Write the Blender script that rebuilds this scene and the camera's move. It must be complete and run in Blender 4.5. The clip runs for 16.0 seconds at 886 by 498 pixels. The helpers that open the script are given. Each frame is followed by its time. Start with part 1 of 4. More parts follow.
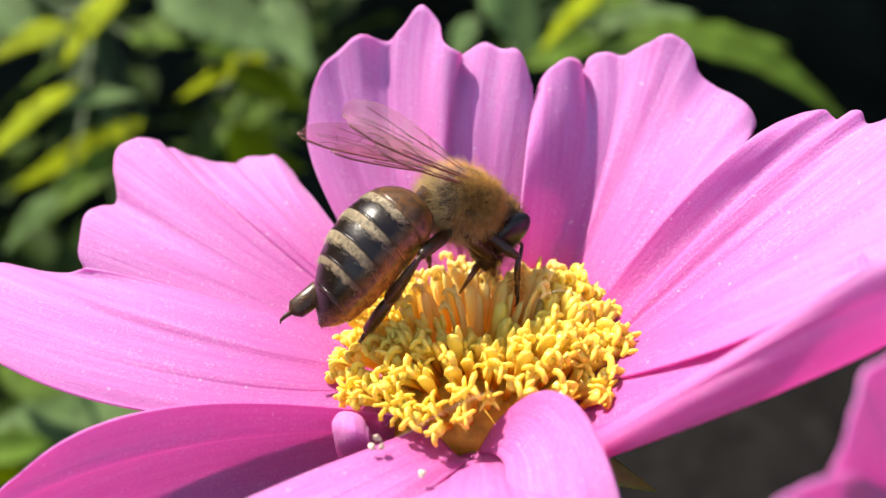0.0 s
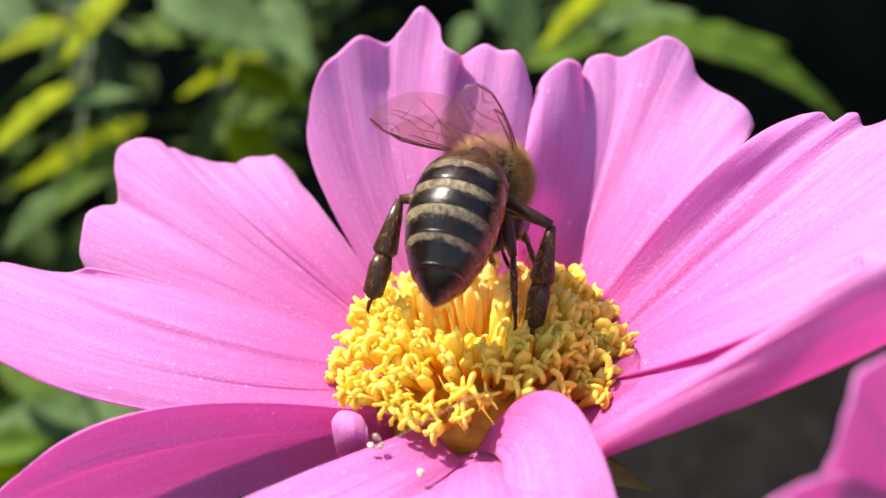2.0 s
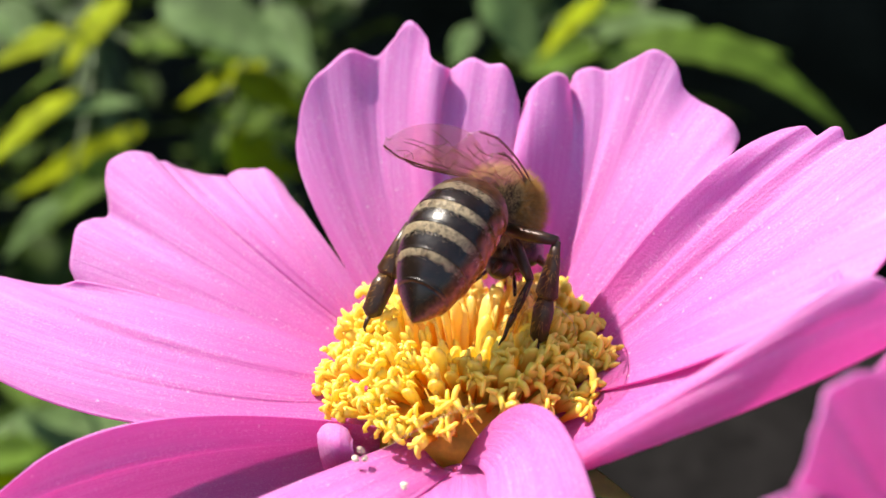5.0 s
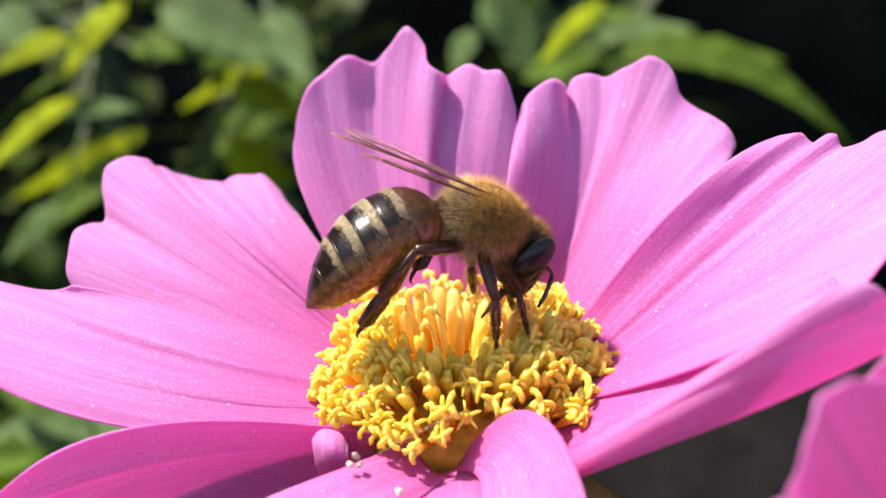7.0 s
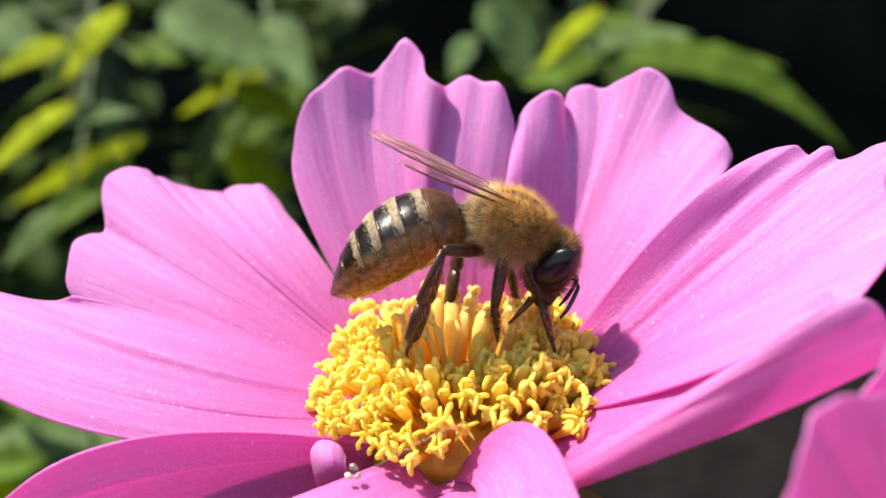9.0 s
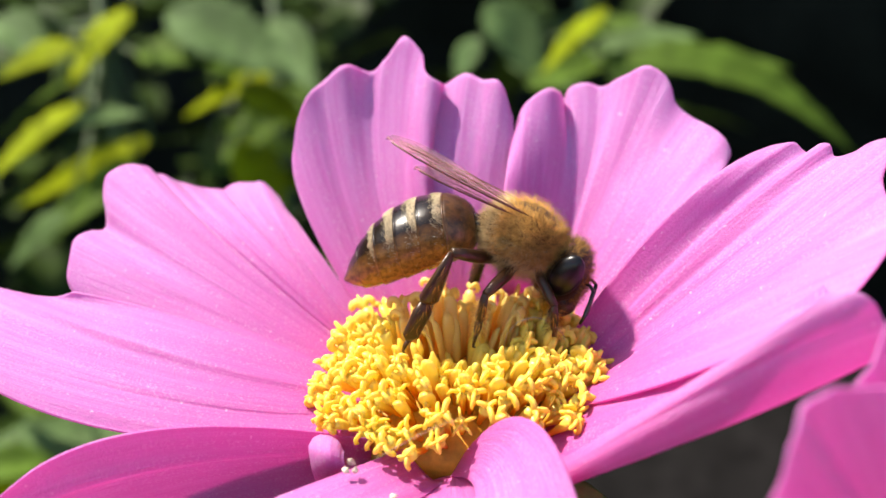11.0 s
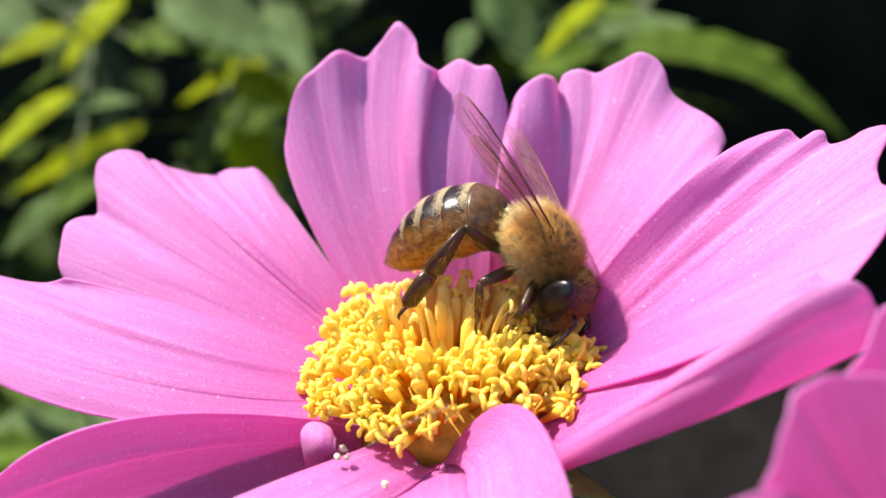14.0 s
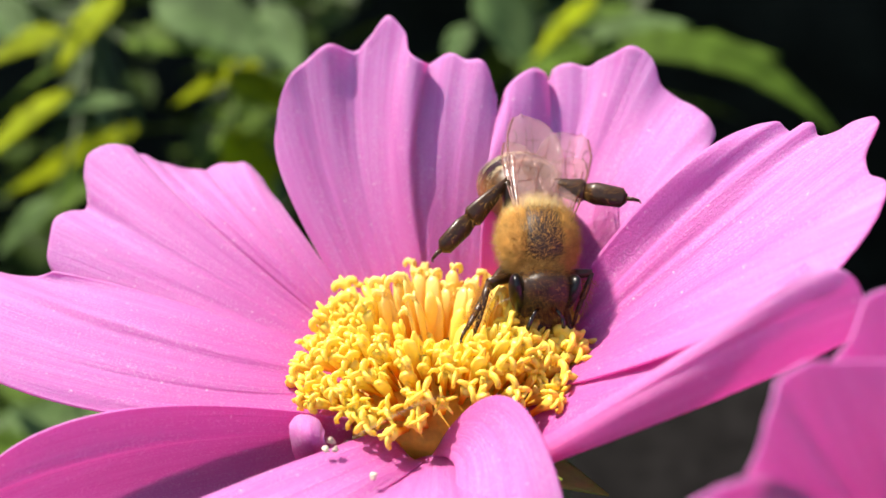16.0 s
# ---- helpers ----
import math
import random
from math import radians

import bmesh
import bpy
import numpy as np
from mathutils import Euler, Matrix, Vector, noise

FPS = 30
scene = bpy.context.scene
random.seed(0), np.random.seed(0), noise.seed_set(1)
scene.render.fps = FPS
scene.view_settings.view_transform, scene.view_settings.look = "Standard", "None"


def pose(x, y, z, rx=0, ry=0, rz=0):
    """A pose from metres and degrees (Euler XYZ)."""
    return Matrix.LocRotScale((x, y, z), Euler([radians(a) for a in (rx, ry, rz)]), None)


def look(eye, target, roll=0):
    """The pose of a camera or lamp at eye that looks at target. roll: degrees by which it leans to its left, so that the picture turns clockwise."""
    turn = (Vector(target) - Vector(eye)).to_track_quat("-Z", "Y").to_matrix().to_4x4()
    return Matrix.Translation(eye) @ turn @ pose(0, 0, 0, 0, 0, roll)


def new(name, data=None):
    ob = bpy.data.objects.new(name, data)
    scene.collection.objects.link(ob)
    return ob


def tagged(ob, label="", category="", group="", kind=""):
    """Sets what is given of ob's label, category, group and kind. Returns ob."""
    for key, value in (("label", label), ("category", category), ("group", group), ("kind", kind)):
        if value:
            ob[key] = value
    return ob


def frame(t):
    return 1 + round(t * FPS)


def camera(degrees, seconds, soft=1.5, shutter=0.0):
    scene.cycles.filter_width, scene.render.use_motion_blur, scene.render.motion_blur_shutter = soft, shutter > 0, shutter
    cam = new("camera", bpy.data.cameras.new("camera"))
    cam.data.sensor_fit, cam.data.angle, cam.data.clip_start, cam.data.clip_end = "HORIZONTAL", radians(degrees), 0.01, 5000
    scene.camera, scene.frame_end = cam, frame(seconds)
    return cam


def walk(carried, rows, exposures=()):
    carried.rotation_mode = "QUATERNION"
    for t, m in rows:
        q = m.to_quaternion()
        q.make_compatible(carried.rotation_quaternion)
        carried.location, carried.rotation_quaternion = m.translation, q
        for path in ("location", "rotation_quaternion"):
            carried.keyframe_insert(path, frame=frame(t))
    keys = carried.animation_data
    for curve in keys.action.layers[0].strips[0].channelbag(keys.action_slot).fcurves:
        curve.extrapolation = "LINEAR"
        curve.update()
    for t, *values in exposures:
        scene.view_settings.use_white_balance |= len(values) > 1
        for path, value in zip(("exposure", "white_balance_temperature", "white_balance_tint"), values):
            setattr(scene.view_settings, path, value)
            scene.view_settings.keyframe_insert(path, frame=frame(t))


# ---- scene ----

# ---- camera ----
cam = camera(45.0, 16.0, soft=1.5)
cam.data.dof.use_dof = True
cam.data.dof.focus_distance = 0.0545
cam.data.dof.aperture_fstop = 38.0
walk(cam, [
    (0.0, pose(-0.00116, -0.04557, 0.02345, 68.005, 0.002, 0.008)),
    (0.5, pose(-0.00113, -0.04561, 0.02350, 67.963, -0.047, -0.009)),
    (1.0, pose(-0.00133, -0.04578, 0.02367, 67.919, -0.209, -0.053)),
    (1.5, pose(-0.00123, -0.04591, 0.02380, 67.921, -0.086, -0.045)),
    (2.0, pose(-0.00115, -0.04588, 0.02370, 67.920, -0.122, 0.020)),
    (2.5, pose(-0.00091, -0.04588, 0.02351, 67.929, -0.127, 0.128)),
    (3.0, pose(-0.00070, -0.04584, 0.02361, 67.961, -0.047, 0.132)),
    (3.5, pose(-0.00087, -0.04595, 0.02403, 67.971, -0.058, 0.110)),
    (4.0, pose(-0.00066, -0.04603, 0.02416, 68.092, 0.044, 0.144)),
    (6.5, pose(0.00005, -0.04609, 0.02421, 68.420, -0.153, 0.360)),
    (7.0, pose(0.00002, -0.04609, 0.02422, 68.532, -0.145, 0.275)),
    (7.5, pose(0.00018, -0.04599, 0.02414, 68.511, -0.202, 0.343)),
    (8.0, pose(0.00018, -0.04579, 0.02427, 68.499, -0.175, 0.276)),
    (8.5, pose(0.00017, -0.04618, 0.02449, 68.658, -0.306, 0.290)),
    (9.0, pose(0.00009, -0.04623, 0.02473, 68.718, -0.195, 0.252)),
    (11.5, pose(0.00065, -0.04658, 0.02447, 68.874, -0.146, 0.639)),
    (12.0, pose(0.00071, -0.04643, 0.02449, 68.801, -0.145, 0.568)),
    (12.5, pose(0.00064, -0.04621, 0.02419, 68.610, -0.317, 0.568)),
    (13.0, pose(0.00062, -0.04636, 0.02383, 68.456, -0.314, 0.515)),
    (13.5, pose(0.00063, -0.04630, 0.02405, 68.254, -0.259, 0.488)),
    (14.0, pose(0.00067, -0.04638, 0.02437, 68.211, -0.347, 0.437)),
    (14.5, pose(0.00096, -0.04654, 0.02438, 68.259, -0.192, 0.400)),
    (15.0, pose(0.00100, -0.04662, 0.02404, 68.355, -0.260, 0.369)),
    (15.5, pose(0.00105, -0.04655, 0.02381, 68.393, -0.407, 0.300)),
    (16.0, pose(0.00107, -0.04647, 0.02384, 68.358, -0.348, 0.259)),
], [(0.0, 1.05, 6900, 10), (14.0, 1.02, 6900, 10), (16.0, 0.92, 6900, 10)])

# ---- light ----
SUN_WAY = Vector((0.50, -0.17, -0.85)).normalized()
world = bpy.data.worlds.new("sky")
scene.world = world
world.use_nodes = True
sky = world.node_tree.nodes.new("ShaderNodeTexSky")
sky.sky_type, sky.sun_disc = "NISHITA", False
sky.sun_elevation = math.asin(-SUN_WAY.z)
sky.sun_rotation = math.atan2(-SUN_WAY.x, -SUN_WAY.y)
back = world.node_tree.nodes["Background"]
back.inputs["Strength"].default_value = 0.15
world.node_tree.links.new(sky.outputs[0], back.inputs[0])
sun_data = bpy.data.lights.new("sun", "SUN")
sun_data.energy, sun_data.angle, sun_data.color = 5.0, radians(0.53), (1.0, 0.95, 0.88)
sun = new("sun", sun_data)
sun.matrix_world = look((0, 0, 2), Vector((0, 0, 2)) + SUN_WAY)

MM = 0.001


# ---- materials ----
def material(name):
    m = bpy.data.materials.new(name)
    m.use_nodes = True
    nt = m.node_tree
    return m, nt, nt.nodes["Principled BSDF"]


def node(nt, kind, **values):
    n = nt.nodes.new(kind)
    for key, value in values.items():
        n.inputs[key.replace("_", " ")].default_value = value
    return n


def ramp(nt, source, stops):
    r = nt.nodes.new("ShaderNodeValToRGB")
    el = r.color_ramp.elements
    while len(el) < len(stops):
        el.new(0.5)
    for e, (p, c) in zip(el, stops):
        e.position, e.color = p, (*c, 1)
    nt.links.new(source, r.inputs[0])
    return r.outputs[0]


def mixed(nt, fac, a, b, how="MIX"):
    m = nt.nodes.new("ShaderNodeMix")
    m.data_type, m.blend_type = "RGBA", how
    for value, slot in ((fac, 0), (a, 6), (b, 7)):
        if hasattr(value, "links"):
            nt.links.new(value, m.inputs[slot])
        else:
            m.inputs[slot].default_value = value if slot == 0 else (*value, 1)
    return m.outputs[2]


def bump(nt, bsdf, height, strength, distance):
    b = node(nt, "ShaderNodeBump", Strength=strength, Distance=distance)
    nt.links.new(height, b.inputs["Height"])
    nt.links.new(b.outputs[0], bsdf.inputs["Normal"])
    return b.outputs[0]


def coords(nt, kind, scale):
    tc = nt.nodes.new("ShaderNodeTexCoord")
    mp = node(nt, "ShaderNodeMapping", Scale=scale)
    nt.links.new(tc.outputs[kind], mp.inputs[0])
    return mp.outputs[0]


def noise_tex(nt, vec, scale, detail=4.0, rough=0.6):
    n = node(nt, "ShaderNodeTexNoise", Scale=scale, Detail=detail, Roughness=rough)
    nt.links.new(vec, n.inputs["Vector"])
    return n.outputs["Fac"]


def petal_material(name, pale, deep, through_colour, share=0.5):
    """Thin pink petal: streaks along its length, a grainy skin with painted sparkle, light passing through."""
    m, nt, b = material(name)
    uv = coords(nt, "UV", (1, 1, 1))
    streak = noise_tex(nt, coords(nt, "UV", (1.1, 17, 1)), 1.0, 6)
    broad = noise_tex(nt, coords(nt, "UV", (2.0, 5, 1)), 1.0, 3)
    grain = noise_tex(nt, coords(nt, "Object", (1, 1, 1)), 7200.0, 3)
    half = tuple((p + d) / 2 for p, d in zip(pale, deep))
    col = ramp(nt, streak, [(0.28, deep), (0.44, half), (0.62, pale)])
    sep = nt.nodes.new("ShaderNodeSeparateXYZ")
    nt.links.new(uv, sep.inputs[0])
    # Deeper rose towards the foot, with some of the shade there put in.
    length = ramp(nt, sep.outputs[0], [(0.12, (1.0, 1.0, 1.0)), (0.50, (0.38, 0.38, 0.38)), (0.90, (0.0, 0.0, 0.0))])
    rose = (deep[0], deep[1] * 0.62, deep[2] * 0.78)
    col = mixed(nt, length, col, rose)
    blot = ramp(nt, broad, [(0.32, (0.90, 0.72, 0.86)), (0.66, (1, 1, 1))])
    col = mixed(nt, 1.0, col, blot, "MULTIPLY")
    vein = ramp(nt, noise_tex(nt, coords(nt, "UV", (0.7, 48, 1)), 1.0, 3), [(0.40, (0.92, 0.80, 0.90)), (0.54, (1, 1, 1))])
    col = mixed(nt, 1.0, col, vein, "MULTIPLY")
    # Patchy pale flecks paint the skin's sparkle into the base colour.
    fleck = ramp(nt, grain, [(0.48, (0, 0, 0)), (0.70, (0.5, 0.5, 0.5))])
    patchy = ramp(nt, noise_tex(nt, coords(nt, "UV", (2.6, 7, 1)), 1.0, 2), [(0.40, (0.25, 0.25, 0.25)), (0.62, (1, 1, 1))])
    fleck = mixed(nt, 1.0, fleck, patchy, "MULTIPLY")
    col = mixed(nt, fleck, col, (0.95, 0.72, 0.93))
    # Near-white spots: painted highlights and loose specks.
    painted_glint = ramp(nt, noise_tex(nt, coords(nt, "Object", (1, 1, 1)), 2600.0, 1), [(0.73, (0, 0, 0)), (0.79, (0.7, 0.7, 0.7))])
    col = mixed(nt, painted_glint, col, (0.98, 0.88, 0.97))
    nt.links.new(col, b.inputs["Base Color"])
    b.inputs["Roughness"].default_value = 0.55
    b.inputs["Specular IOR Level"].default_value = 0.3
    b.inputs["Sheen Weight"].default_value = 0.25
    b.inputs["Sheen Roughness"].default_value = 0.4
    add = nt.nodes.new("ShaderNodeMath")
    add.operation = "MULTIPLY_ADD"
    nt.links.new(grain, add.inputs[0])
    add.inputs[1].default_value = 0.6
    nt.links.new(streak, add.inputs[2])
    nrm = bump(nt, b, add.outputs[0], 0.65, 0.00013)
    tr = node(nt, "ShaderNodeBsdfTranslucent", Color=(*through_colour, 1))
    nt.links.new(nrm, tr.inputs["Normal"])
    mix = nt.nodes.new("ShaderNodeMixShader")
    mix.inputs[0].default_value = share
    nt.links.new(b.outputs[0], mix.inputs[1])
    nt.links.new(tr.outputs[0], mix.inputs[2])
    nt.links.new(mix.outputs[0], nt.nodes["Material Output"].inputs[0])
    return m


def plain(name, colour, rough=0.5, spec=0.5, vary=0.25, scale=900.0, bumped=0.3, through_mix=0.0, metal=0.0, coat=0.0, deep=0.0):
    """A surface with grain at two scales and a little difference from piece to piece."""
    m, nt, b = material(name)
    vec = coords(nt, "Object", (1, 1, 1))
    fine, wide = noise_tex(nt, vec, scale, 4), noise_tex(nt, vec, scale * 0.18, 3)
    dark = tuple(c * (1 - vary) for c in colour)
    light = tuple(min(1, c * (1 + vary)) for c in colour)
    col = ramp(nt, fine, [(0.3, dark), (0.7, light)])
    patch = ramp(nt, wide, [(0.3, (1 - vary,) * 3), (0.7, (1, 1, 1))])
    col = mixed(nt, 1.0, col, patch, "MULTIPLY")
    info = nt.nodes.new("ShaderNodeObjectInfo")
    tone = ramp(nt, info.outputs["Random"], [(0.0, (1 - vary * 0.7,) * 3), (1.0, (1, 1, 1))])
    col = mixed(nt, 1.0, col, tone, "MULTIPLY")
    nt.links.new(col, b.inputs["Base Color"])
    b.inputs["Roughness"].default_value, b.inputs["Specular IOR Level"].default_value = rough, spec
    b.inputs["Metallic"].default_value, b.inputs["Coat Weight"].default_value = metal, coat
    b.inputs["Subsurface Weight"].default_value = deep
    b.inputs["Subsurface Radius"].default_value = (1.0, 0.9, 0.6)
    b.inputs["Subsurface Scale"].default_value = 0.0007
    bump(nt, b, fine, bumped, 0.15 / scale)
    if through_mix:
        tr = nt.nodes.new("ShaderNodeBsdfTranslucent")
        nt.links.new(col, tr.inputs["Color"])
        mix = nt.nodes.new("ShaderNodeMixShader")
        mix.inputs[0].default_value = through_mix
        nt.links.new(b.outputs[0], mix.inputs[1])
        nt.links.new(tr.outputs[0], mix.inputs[2])
        nt.links.new(mix.outputs[0], nt.nodes["Material Output"].inputs[0])
    return m


PETAL = petal_material("petal_pink", (0.75, 0.40, 0.765), (0.69, 0.24, 0.625), (0.92, 0.21, 0.60), 0.5)
PETAL_UNDER = petal_material("petal_underside", (0.84, 0.50, 0.83), (0.78, 0.36, 0.73), (0.92, 0.28, 0.66), 0.5)


def floret_material(name, foot, tip, high, share):
    """Waxy floret: orange at its foot, yellow at its tip, letting light through."""
    m, nt, b = material(name)
    vec = coords(nt, "Object", (1, 1, 1))
    sep = nt.nodes.new("ShaderNodeSeparateXYZ")
    nt.links.new(vec, sep.inputs[0])
    reach = node(nt, "ShaderNodeMapRange", From_Min=0.0, From_Max=high * 0.001)
    nt.links.new(sep.outputs[2], reach.inputs[0])
    col = ramp(nt, reach.outputs[0], [(0.25, foot), (0.85, tip)])
    fine = noise_tex(nt, vec, 2600.0, 4)
    col = mixed(nt, 1.0, col, ramp(nt, fine, [(0.3, (0.97, 0.94, 0.85)), (0.65, (1, 1, 1))]), "MULTIPLY")
    info = nt.nodes.new("ShaderNodeObjectInfo")
    col = mixed(nt, 1.0, col, ramp(nt, info.outputs["Random"], [(0.0, (1.0, 0.92, 0.80)), (1.0, (1, 1, 1))]), "MULTIPLY")
    nt.links.new(col, b.inputs["Base Color"])
    b.inputs["Roughness"].default_value, b.inputs["Specular IOR Level"].default_value = 0.36, 0.55
    bump(nt, b, fine, 0.3, 0.00006)
    tr = nt.nodes.new("ShaderNodeBsdfTranslucent")
    nt.links.new(col, tr.inputs["Color"])
    mix = nt.nodes.new("ShaderNodeMixShader")
    mix.inputs[0].default_value = share
    nt.links.new(b.outputs[0], mix.inputs[1])
    nt.links.new(tr.outputs[0], mix.inputs[2])
    nt.links.new(mix.outputs[0], nt.nodes["Material Output"].inputs[0])
    return m


FLORET = floret_material("floret_yellow", (1.0, 0.50, 0.02), (1.0, 0.84, 0.15), 2.5, 0.38)
BUD = floret_material("floret_bud", (1.0, 0.54, 0.03), (1.0, 0.84, 0.16), 2.5, 0.38)
ANTHER = floret_material("floret_tall", (1.0, 0.68, 0.14), (1.0, 0.86, 0.30), 4.2, 0.45)
RECEPTACLE = plain("receptacle", (0.66, 0.34, 0.03), 0.6, 0.3, 0.35, 900, 0.4)
SEPAL = plain("sepal_green", (0.22, 0.26, 0.035), 0.5, 0.4, 0.3, 500, 0.3, 0.2)
STEM = plain("stem_green", (0.07, 0.12, 0.03), 0.5, 0.4, 0.3, 300, 0.3)
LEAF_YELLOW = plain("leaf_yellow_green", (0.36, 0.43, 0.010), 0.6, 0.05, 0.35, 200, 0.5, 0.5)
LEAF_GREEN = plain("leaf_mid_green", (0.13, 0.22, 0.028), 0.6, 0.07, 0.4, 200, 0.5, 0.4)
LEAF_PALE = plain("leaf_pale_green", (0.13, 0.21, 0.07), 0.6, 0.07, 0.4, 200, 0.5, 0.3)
LEAF_PAINTED_SHADE = plain("leaf_painted_shade", (0.036, 0.065, 0.009), 0.5, 0.08, 0.5, 60, 0.5, 0.1)
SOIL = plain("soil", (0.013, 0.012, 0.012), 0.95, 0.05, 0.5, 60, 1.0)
SHADE_COLOUR = plain("shade_colour", (0.016, 0.019, 0.013), 0.95, 0.1, 0.5, 12, 0.5)
SPECK = plain("pollen_grain", (0.72, 0.58, 0.42), 0.5, 0.4, 0.2, 2000, 0.3)
CHITIN = plain("dark_chitin", (0.018, 0.012, 0.008), 0.25, 0.5, 0.4, 2500, 0.35)
CHITIN_BROWN = plain("brown_chitin", (0.10, 0.045, 0.015), 0.25, 0.6, 0.4, 2500, 0.35, coat=0.3)

FUZZ = plain("tawny_fuzz", (0.70, 0.38, 0.10), 0.7, 0.25, 0.35, 3000, 0.3, 0.3)
FUZZ_DARK = plain("brown_fuzz", (0.20, 0.10, 0.035), 0.7, 0.25, 0.35, 3000, 0.3, 0.3)
FUZZ_PALE = plain("pale_fuzz", (0.84, 0.60, 0.28), 0.7, 0.25, 0.3, 3000, 0.3, 0.3)
THORAX_SKIN = plain("thorax_skin", (0.055, 0.024, 0.008), 0.5, 0.4, 0.4, 2500, 0.6)
HEAD_SKIN = plain("head_skin", (0.05, 0.022, 0.009), 0.4, 0.4, 0.4, 2500, 0.6)
EYE = plain("compound_eye", (0.006, 0.004, 0.003), 0.3, 0.35, 0.3, 9000, 0.25)
LEG = plain("leg_brown", (0.060, 0.026, 0.008), 0.33, 0.35, 0.4, 3000, 0.4)
LEG_ORANGE = plain("leg_amber", (0.20, 0.075, 0.015), 0.35, 0.5, 0.3, 3000, 0.4, 0.15)
VEIN = plain("wing_vein", (0.17, 0.05, 0.036), 0.4, 0.4, 0.2, 3000, 0.2)


def wing_material():
    """Clear membrane with a smoky brown tint and a sharp sheen."""
    m, nt, b = material("wing_membrane")
    vec = coords(nt, "Object", (1, 1, 1))
    haze = noise_tex(nt, vec, 700.0, 3)
    col = ramp(nt, haze, [(0.3, (0.58, 0.34, 0.28)), (0.7, (0.74, 0.50, 0.44))])
    nt.links.new(col, b.inputs["Base Color"])
    b.inputs["Roughness"].default_value = 0.09
    b.inputs["Specular IOR Level"].default_value = 0.7
    bump(nt, b, noise_tex(nt, vec, 1600.0, 2), 0.35, 0.0001)
    clear = node(nt, "ShaderNodeBsdfTransparent", Color=(0.97, 0.93, 0.93, 1))
    mix = nt.nodes.new("ShaderNodeMixShader")
    mix.inputs[0].default_value = 0.13
    nt.links.new(clear.outputs[0], mix.inputs[1])
    nt.links.new(b.outputs[0], mix.inputs[2])
    nt.links.new(mix.outputs[0], nt.nodes["Material Output"].inputs[0])
    return m


WING = wing_material()


def abdomen_material(name, top, belly, rough, spec, scale, mottle, stops=(0.1, 0.7)):
    """Dark on the back, amber towards the belly, as the plates of a honeybee are."""
    m, nt, b = material(name)
    tc = nt.nodes.new("ShaderNodeTexCoord")
    sep = nt.nodes.new("ShaderNodeSeparateXYZ")
    nt.links.new(tc.outputs["Normal"], sep.inputs[0])
    grain = noise_tex(nt, tc.outputs["Object"], scale, 4, 0.7)
    add = nt.nodes.new("ShaderNodeMath")
    add.operation = "MULTIPLY_ADD"
    nt.links.new(sep.outputs[2], add.inputs[0])
    add.inputs[1].default_value, add.inputs[2].default_value = 0.6, 0.40
    col = ramp(nt, add.outputs[0], [(stops[0], belly), (stops[1], top)])
    spots = ramp(nt, grain, [(0.42 - 0.1 * mottle, (1 - mottle,) * 3), (0.60, (1, 1, 1))])
    col = mixed(nt, 1.0, col, spots, "MULTIPLY")
    nt.links.new(col, b.inputs["Base Color"])
    b.inputs["Roughness"].default_value, b.inputs["Specular IOR Level"].default_value = rough, spec
    bump(nt, b, grain, 0.5, 0.1 / scale)
    return m


PLATE = abdomen_material("abdomen_plate", (0.013, 0.0075, 0.0045), (0.42, 0.17, 0.028), 0.27, 0.34, 2600, 0.6, (0.2, 0.72))
FIRST_PLATE = abdomen_material("first_plate", (0.11, 0.050, 0.014), (0.30, 0.13, 0.03), 0.35, 0.5, 2200, 0.7)
BAND = abdomen_material("pale_hair_band", (0.42, 0.33, 0.20), (0.12, 0.06, 0.022), 0.6, 0.3, 5200, 0.95, (0.5, 1.0))
FELT = plain("pale_felt", (0.62, 0.51, 0.33), 0.7, 0.2, 0.35, 3000, 0.3, 0.2)


# ---- mesh helpers; all lengths given in millimetres ----
def part(name, bm, mat, parent=None, label="", smooth=True, at=None):
    """Links a bmesh as one mesh object under a thing or a part."""
    if len(bm.faces) < 9000:
        bmesh.ops.recalc_face_normals(bm, faces=bm.faces)
    me = bpy.data.meshes.new(name)
    bm.to_mesh(me)
    bm.free()
    for p in me.polygons:
        p.use_smooth = smooth
    me.materials.append(mat)
    ob = new(name, me)
    if parent:
        ob.parent = parent
    if at is not None:
        ob.matrix_basis = at
    if label:
        ob["label"] = label
    return ob


def empty(name, at=None):
    ob = new(name)
    ob.empty_display_size = 0.005
    if at is not None:
        ob.matrix_basis = at
    return ob


def vec(p):
    return Vector(p) * MM


def tube(bm, pts, radii, sides=8, flat=1.0, side_way=None):
    """A tapered tube along points, closed at both ends; flat squeezes it across one way."""
    pts = [Vector(p) for p in pts]
    rings = []
    ref = Vector(side_way) if side_way else Vector((0.31, 0.52, 0.79))
    for i, p in enumerate(pts):
        d = (pts[min(i + 1, len(pts) - 1)] - pts[max(i - 1, 0)]).normalized()
        u = d.cross(ref)
        u = u.normalized() if u.length > 1e-4 else d.orthogonal().normalized()
        v = d.cross(u)
        ring = []
        for k in range(sides):
            a = 2 * math.pi * k / sides
            ring.append(bm.verts.new((p + u * math.cos(a) * radii[i] + v * math.sin(a) * radii[i] * flat) * MM))
        rings.append(ring)
    for a, b in zip(rings, rings[1:]):
        for k in range(sides):
            bm.faces.new((a[k], a[(k + 1) % sides], b[(k + 1) % sides], b[k]))
    bm.faces.new(list(reversed(rings[0])))
    bm.faces.new(rings[-1])
    return bm


